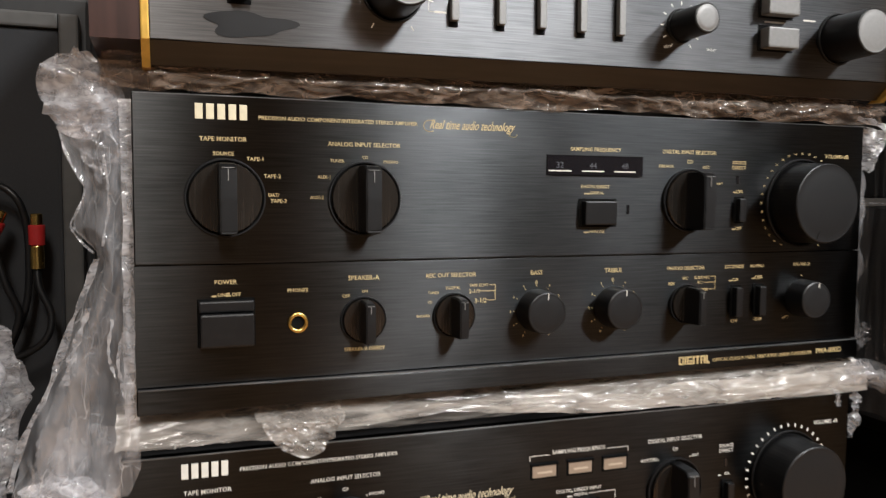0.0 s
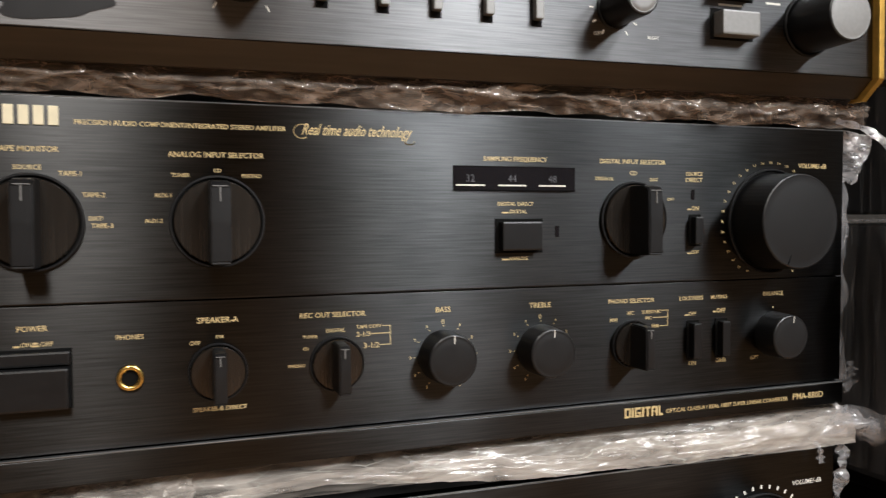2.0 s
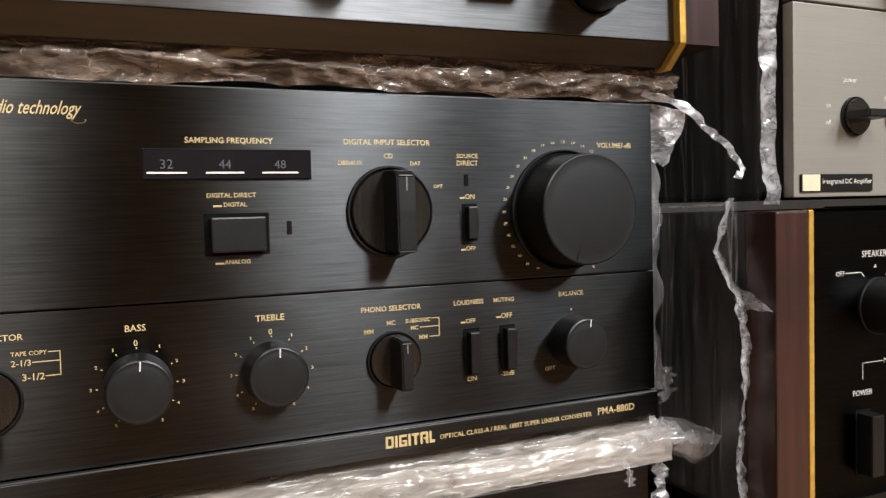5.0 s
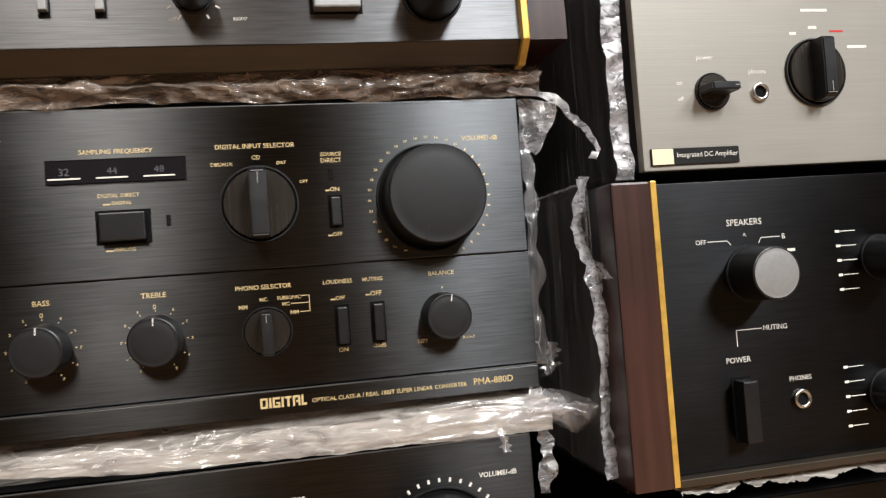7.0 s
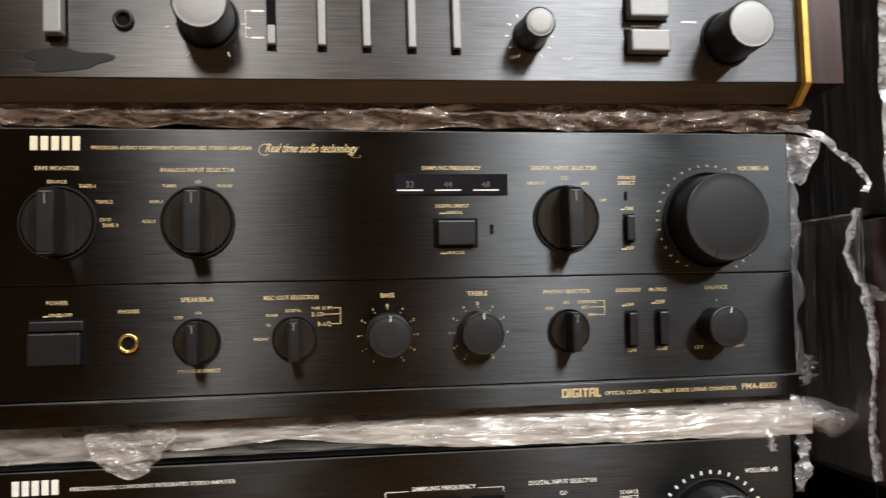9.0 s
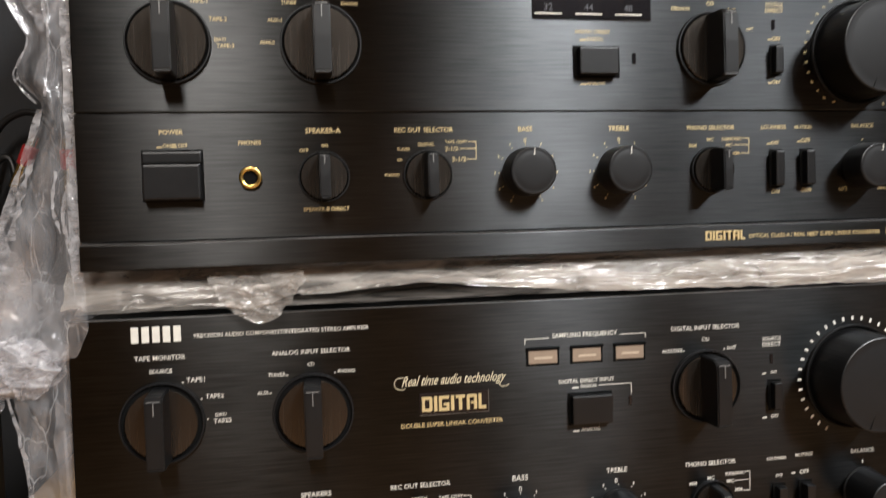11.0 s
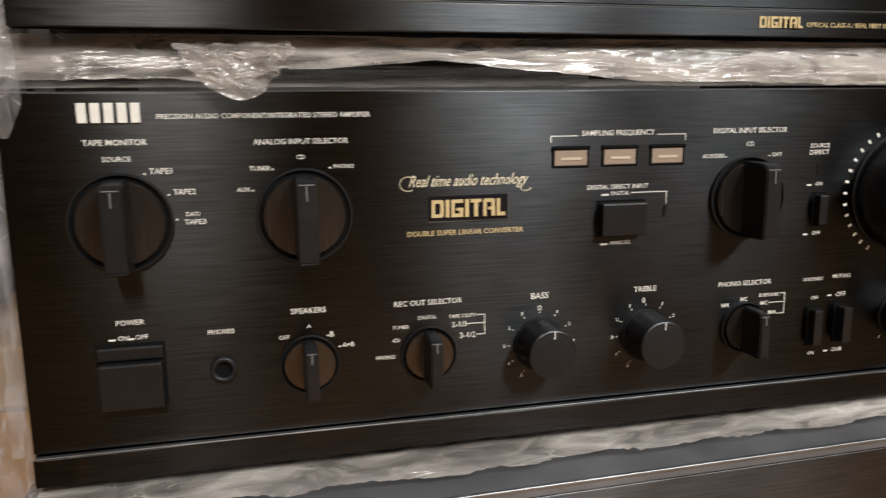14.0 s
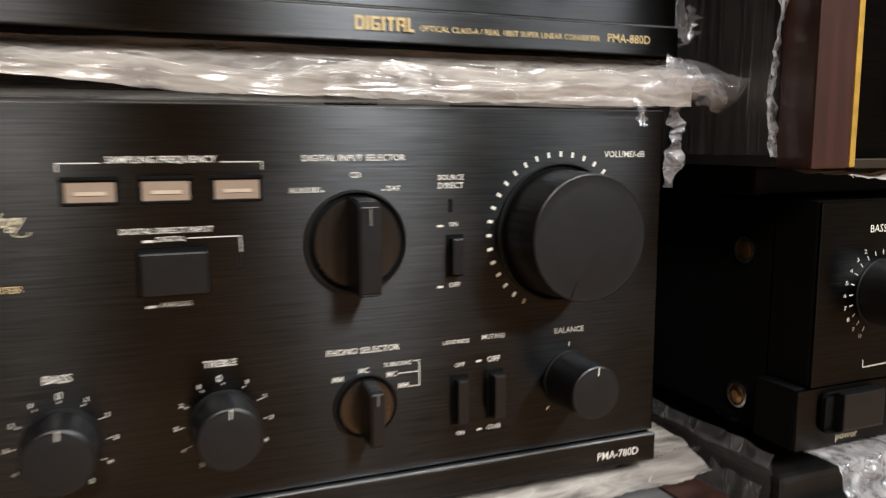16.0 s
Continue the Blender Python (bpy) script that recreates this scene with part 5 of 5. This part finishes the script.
strip([(-0.0365, 0.009, 0.848), (-0.0305, 0.009, 0.820), (-0.0275, 0.009, 0.790), (-0.0320, 0.009, 0.770), (-0.0315, 0.009, 0.72)], 0.0020, 57, FILM_WHITE, "ragged rolled edge of the wrapping film", 0.0020, 160)
strip([(-0.0120, 0.006, 0.868), (-0.0135, 0.006, 0.830), (-0.0125, 0.006, 0.790), (-0.0140, 0.006, 0.740)], 0.0050, 58, FILM_CLEAR, "film drawn tight along the amplifier's edge", 0.0018, 80, wav=0.5)
clump(-0.0310, 0.010, 0.8580, 0.0230, 0.012, 0.0140, 13, FILM_WHITE, "bunched white film beside the amplifier", 0.013, 80, 150)
clump(-0.0270, 0.010, 0.8580, 0.0190, 0.010, 0.0120, 34, FILM_WHITE, "bunched white film beside the amplifier", 0.012, 95, 130)


def low_neck(u, v):
    x = -0.036 + u * 0.028
    return x, 0.014 + 0.010 * v, 0.864 + u * 0.018 + 0.010 * v


film("stretch_film", low_neck, 90, 30, 0.005, 80, 9, FILM_CLEAR, "film drawn tight over the amplifier's corner", rag=0.2, ragf=10)

# bunch beside the loudspeaker
clump(-0.094, 0.110, 0.890, 0.038, 0.020, 0.058, 14, FILM_WHITE, "hanging bundle of milky stretch film", 0.016, 42, 130)
clump(-0.094, 0.106, 0.840, 0.030, 0.018, 0.034, 15, FILM_WHITE, "hanging bundle of milky stretch film", 0.012, 50, 100)

# corners on the other side
def corner_flap(u, v):
    return 0.4365 + 0.019 * u * (1 - 0.75 * v * v), 0.010 - 0.008 * u, 1.0500 - 0.0290 * v - 0.003 * u


film("stretch_film", corner_flap, 80, 90, 0.0050, 110, 16, FILM_WHITE, "loose flap of film at the amplifier's corner", rag=0.12, ragf=8, grain=(1, 1, 0.6))
strip([(0.4300, 0.002, 1.0535), (0.4420, 0.000, 1.0510), (0.4547, -0.001, 1.0466), (0.4590, -0.010, 1.0370), (0.4625, -0.018, 1.0280), (0.4645, -0.024, 1.0190), (0.4640, -0.027, 1.0135), (0.4600, -0.026, 1.0140)], 0.0046, 17, FILM_WHITE, "twisted strand of film hanging from the corner", 0.0030, 110, n=200, side=Vector((0.6, 0, 0.8)))
strip([(0.4375, 0.006, 1.030), (0.4385, 0.004, 0.99), (0.4375, 0.005, 0.95), (0.4400, 0.004, 0.91)], 0.012, 18, FILM_CLEAR, "clear film stretched along the amplifier's side", 0.004, 60)


def low_flap(u, v):
    x = 0.412 + 0.046 * u
    low = track([(0.41, 0.8790), (0.432, 0.8785), (0.447, 0.8745), (0.452, 0.8790), (0.46, 0.8880)], x)[0]
    top = track([(0.41, 0.8930), (0.436, 0.8985), (0.447, 0.8960), (0.46, 0.8930)], x)[0]
    return x, 0.002 - 0.010 * math.sin(math.pi * v) - 0.012 * u, top + (low - top) * v


film("stretch_film", low_flap, 150, 70, 0.0065, 90, 19, FILM_CLEAR, "folded sheet of film at the amplifier's lower corner", rag=0.25, ragf=14, grain=(0.5, 1, 1))
clump(0.4420, 0.002, 0.8890, 0.0120, 0.008, 0.0065, 39, FILM_CLEAR, "bunched white film at the amplifier's corner", 0.008, 100)
strip([(0.428, -0.004, 0.897), (0.445, -0.006, 0.890), (0.462, -0.004, 0.886), (0.470, 0.0, 0.882)], 0.010, 20, FILM_WHITE, "bunched strand of film", 0.005, 110, side=Vector((0.2, 0, 1)))
strip([(0.4385, 0.0, 0.905), (0.4420, 0.0, 0.912), (0.4430, 0.002, 0.921)], 0.010, 21, FILM_CLEAR, "twisted tuft of film", 0.006, 110)
strip([(0.4330, -0.004, 0.884), (0.4355, -0.002, 0.865), (0.4330, 0.0, 0.846)], 0.009, 22, FILM_WHITE, "strip of film hanging at the corner", 0.004, 140, wav=0.5)
strip([(0.405, -0.008, 0.886), (0.411, -0.010, 0.880), (0.4125, -0.0105, 0.871)], 0.005, 23, FILM_CLEAR, "small torn strand of film", 0.003, 120)


clump(0.4620, 0.050, 1.118, 0.0120, 0.02, 0.0140, 31, FILM_CLEAR, "bunched clear film beside the grey amplifier", 0.008, 80)


# film round the neighbouring stack's side
def side_wrap(z0, z1, y0, y1, x, wobble):
    def f(u, v):
        return x - 0.002 - wobble * (0.5 + 0.5 * math.sin(v * 40)) * 0.3, y0 + (y1 - y0) * v, z0 + (z1 - z0) * u
    return f


film("stretch_film", side_wrap(0.86, 1.0, 0.25, -0.033, 0.4570, 0.003), 60, 220, 0.0035, 110, 24, FILM_SIDE, "clear film pulled tight over the wooden case", rag=0.0, ragf=26, out=Vector((-1, 0, 0)), grain=(1, 1, 0.08))
film("stretch_film", side_wrap(0.60, 0.7325, 0.25, -0.044, 0.4635, 0.003), 60, 200, 0.0035, 110, 44, FILM_SIDE, "clear pleated film over the lowest amplifier's side", rag=0.04, ragf=26, out=Vector((-1, 0, 0)), grain=(1, 1, 0.08))
film("stretch_film", side_wrap(1.0, 1.15, 0.25, -0.036, 0.4790, 0.003), 60, 160, 0.0035, 110, 25, FILM_SIDE, "clear film pulled tight round the grey amplifier", rag=0.04, ragf=26, out=Vector((-1, 0, 0)), grain=(1, 1, 0.08))
strip([(0.4740, -0.034, 1.15), (0.4735, -0.034, 1.08), (0.4750, -0.033, 1.02), (0.4735, -0.034, 0.999)], 0.0120, 26, FILM_WHITE, "rolled edge of film along the grey amplifier", 0.004, 60, wav=0.25)
for wide, seed, push in ((0.0085, 27, 0.0), (0.0060, 45, 0.0015)):
    strip([(0.4550 - push, -0.029, 1.0020), (0.4530, -0.026, 0.990), (0.4520 - push, -0.024, 0.978), (0.4525, -0.032, 0.964), (0.4535 - push, -0.037, 0.952), (0.4540, -0.038, 0.923), (0.4550 - push, -0.034, 0.887), (0.4550, -0.036, 0.859)], wide, seed, FILM_WHITE, "ragged rolled edge of film on the wooden case", 0.0034, 120, n=320, side=Vector((1, 0.5, 0)), wav=1.2)


def tuft(u, v):
    return 0.4545 + 0.001 * v, -0.031 - 0.021 * u, 0.9640 - 0.009 * u - v * 0.013 * (1 - 0.85 * u)


film("stretch_film", tuft, 60, 40, 0.0030, 140, 37, FILM_WHITE, "torn corner of film on the wooden case", rag=0.15, ragf=9, out=Vector((-1, 0, 0)))
strip([(0.4555, 0.050, 0.9990), (0.4555, 0.010, 0.9995), (0.4555, -0.028, 1.0000)], 0.0014, 38, FILM_WHITE, "bright film edge along the case top", 0.0012, 120, side=Vector((0, 0, 1)), wav=0.4)


def under_wrap(u, v):
    x = 0.481 + u * 0.24
    y, z = bend(v, [(0, 0.02, 0.7345), (0.5, -0.052, 0.7350), (1, -0.068, 0.712)])
    return x, y, z


film("stretch_film", under_wrap, 260, 70, 0.0060, 90, 28, FILM_WHITE, "crumpled film under the neighbouring amplifier", rag=0.12, ragf=20)


def sill(u, v):
    x = 0.482 + u * 0.25
    y, z = bend(v, [(0, -0.020, 0.8535), (0.6, -0.049, 0.8520), (1, -0.052, 0.8480)])
    return x, y, z


film("stretch_film", sill, 180, 16, 0.0035, 110, 29, FILM_MILKY, "crumpled film between the neighbouring amplifiers", rag=0.5, ragf=30)


def drape(u, v):
    x = 0.470 - v * 0.035
    return x, -0.03 + u * 0.15, 0.733 - 0.10 * v


film("stretch_film", drape, 60, 60, 0.004, 60, 30, FILM_CLEAR, "clear film hanging over the lower amplifier's edge", out=Vector((-1, 0, 0)))
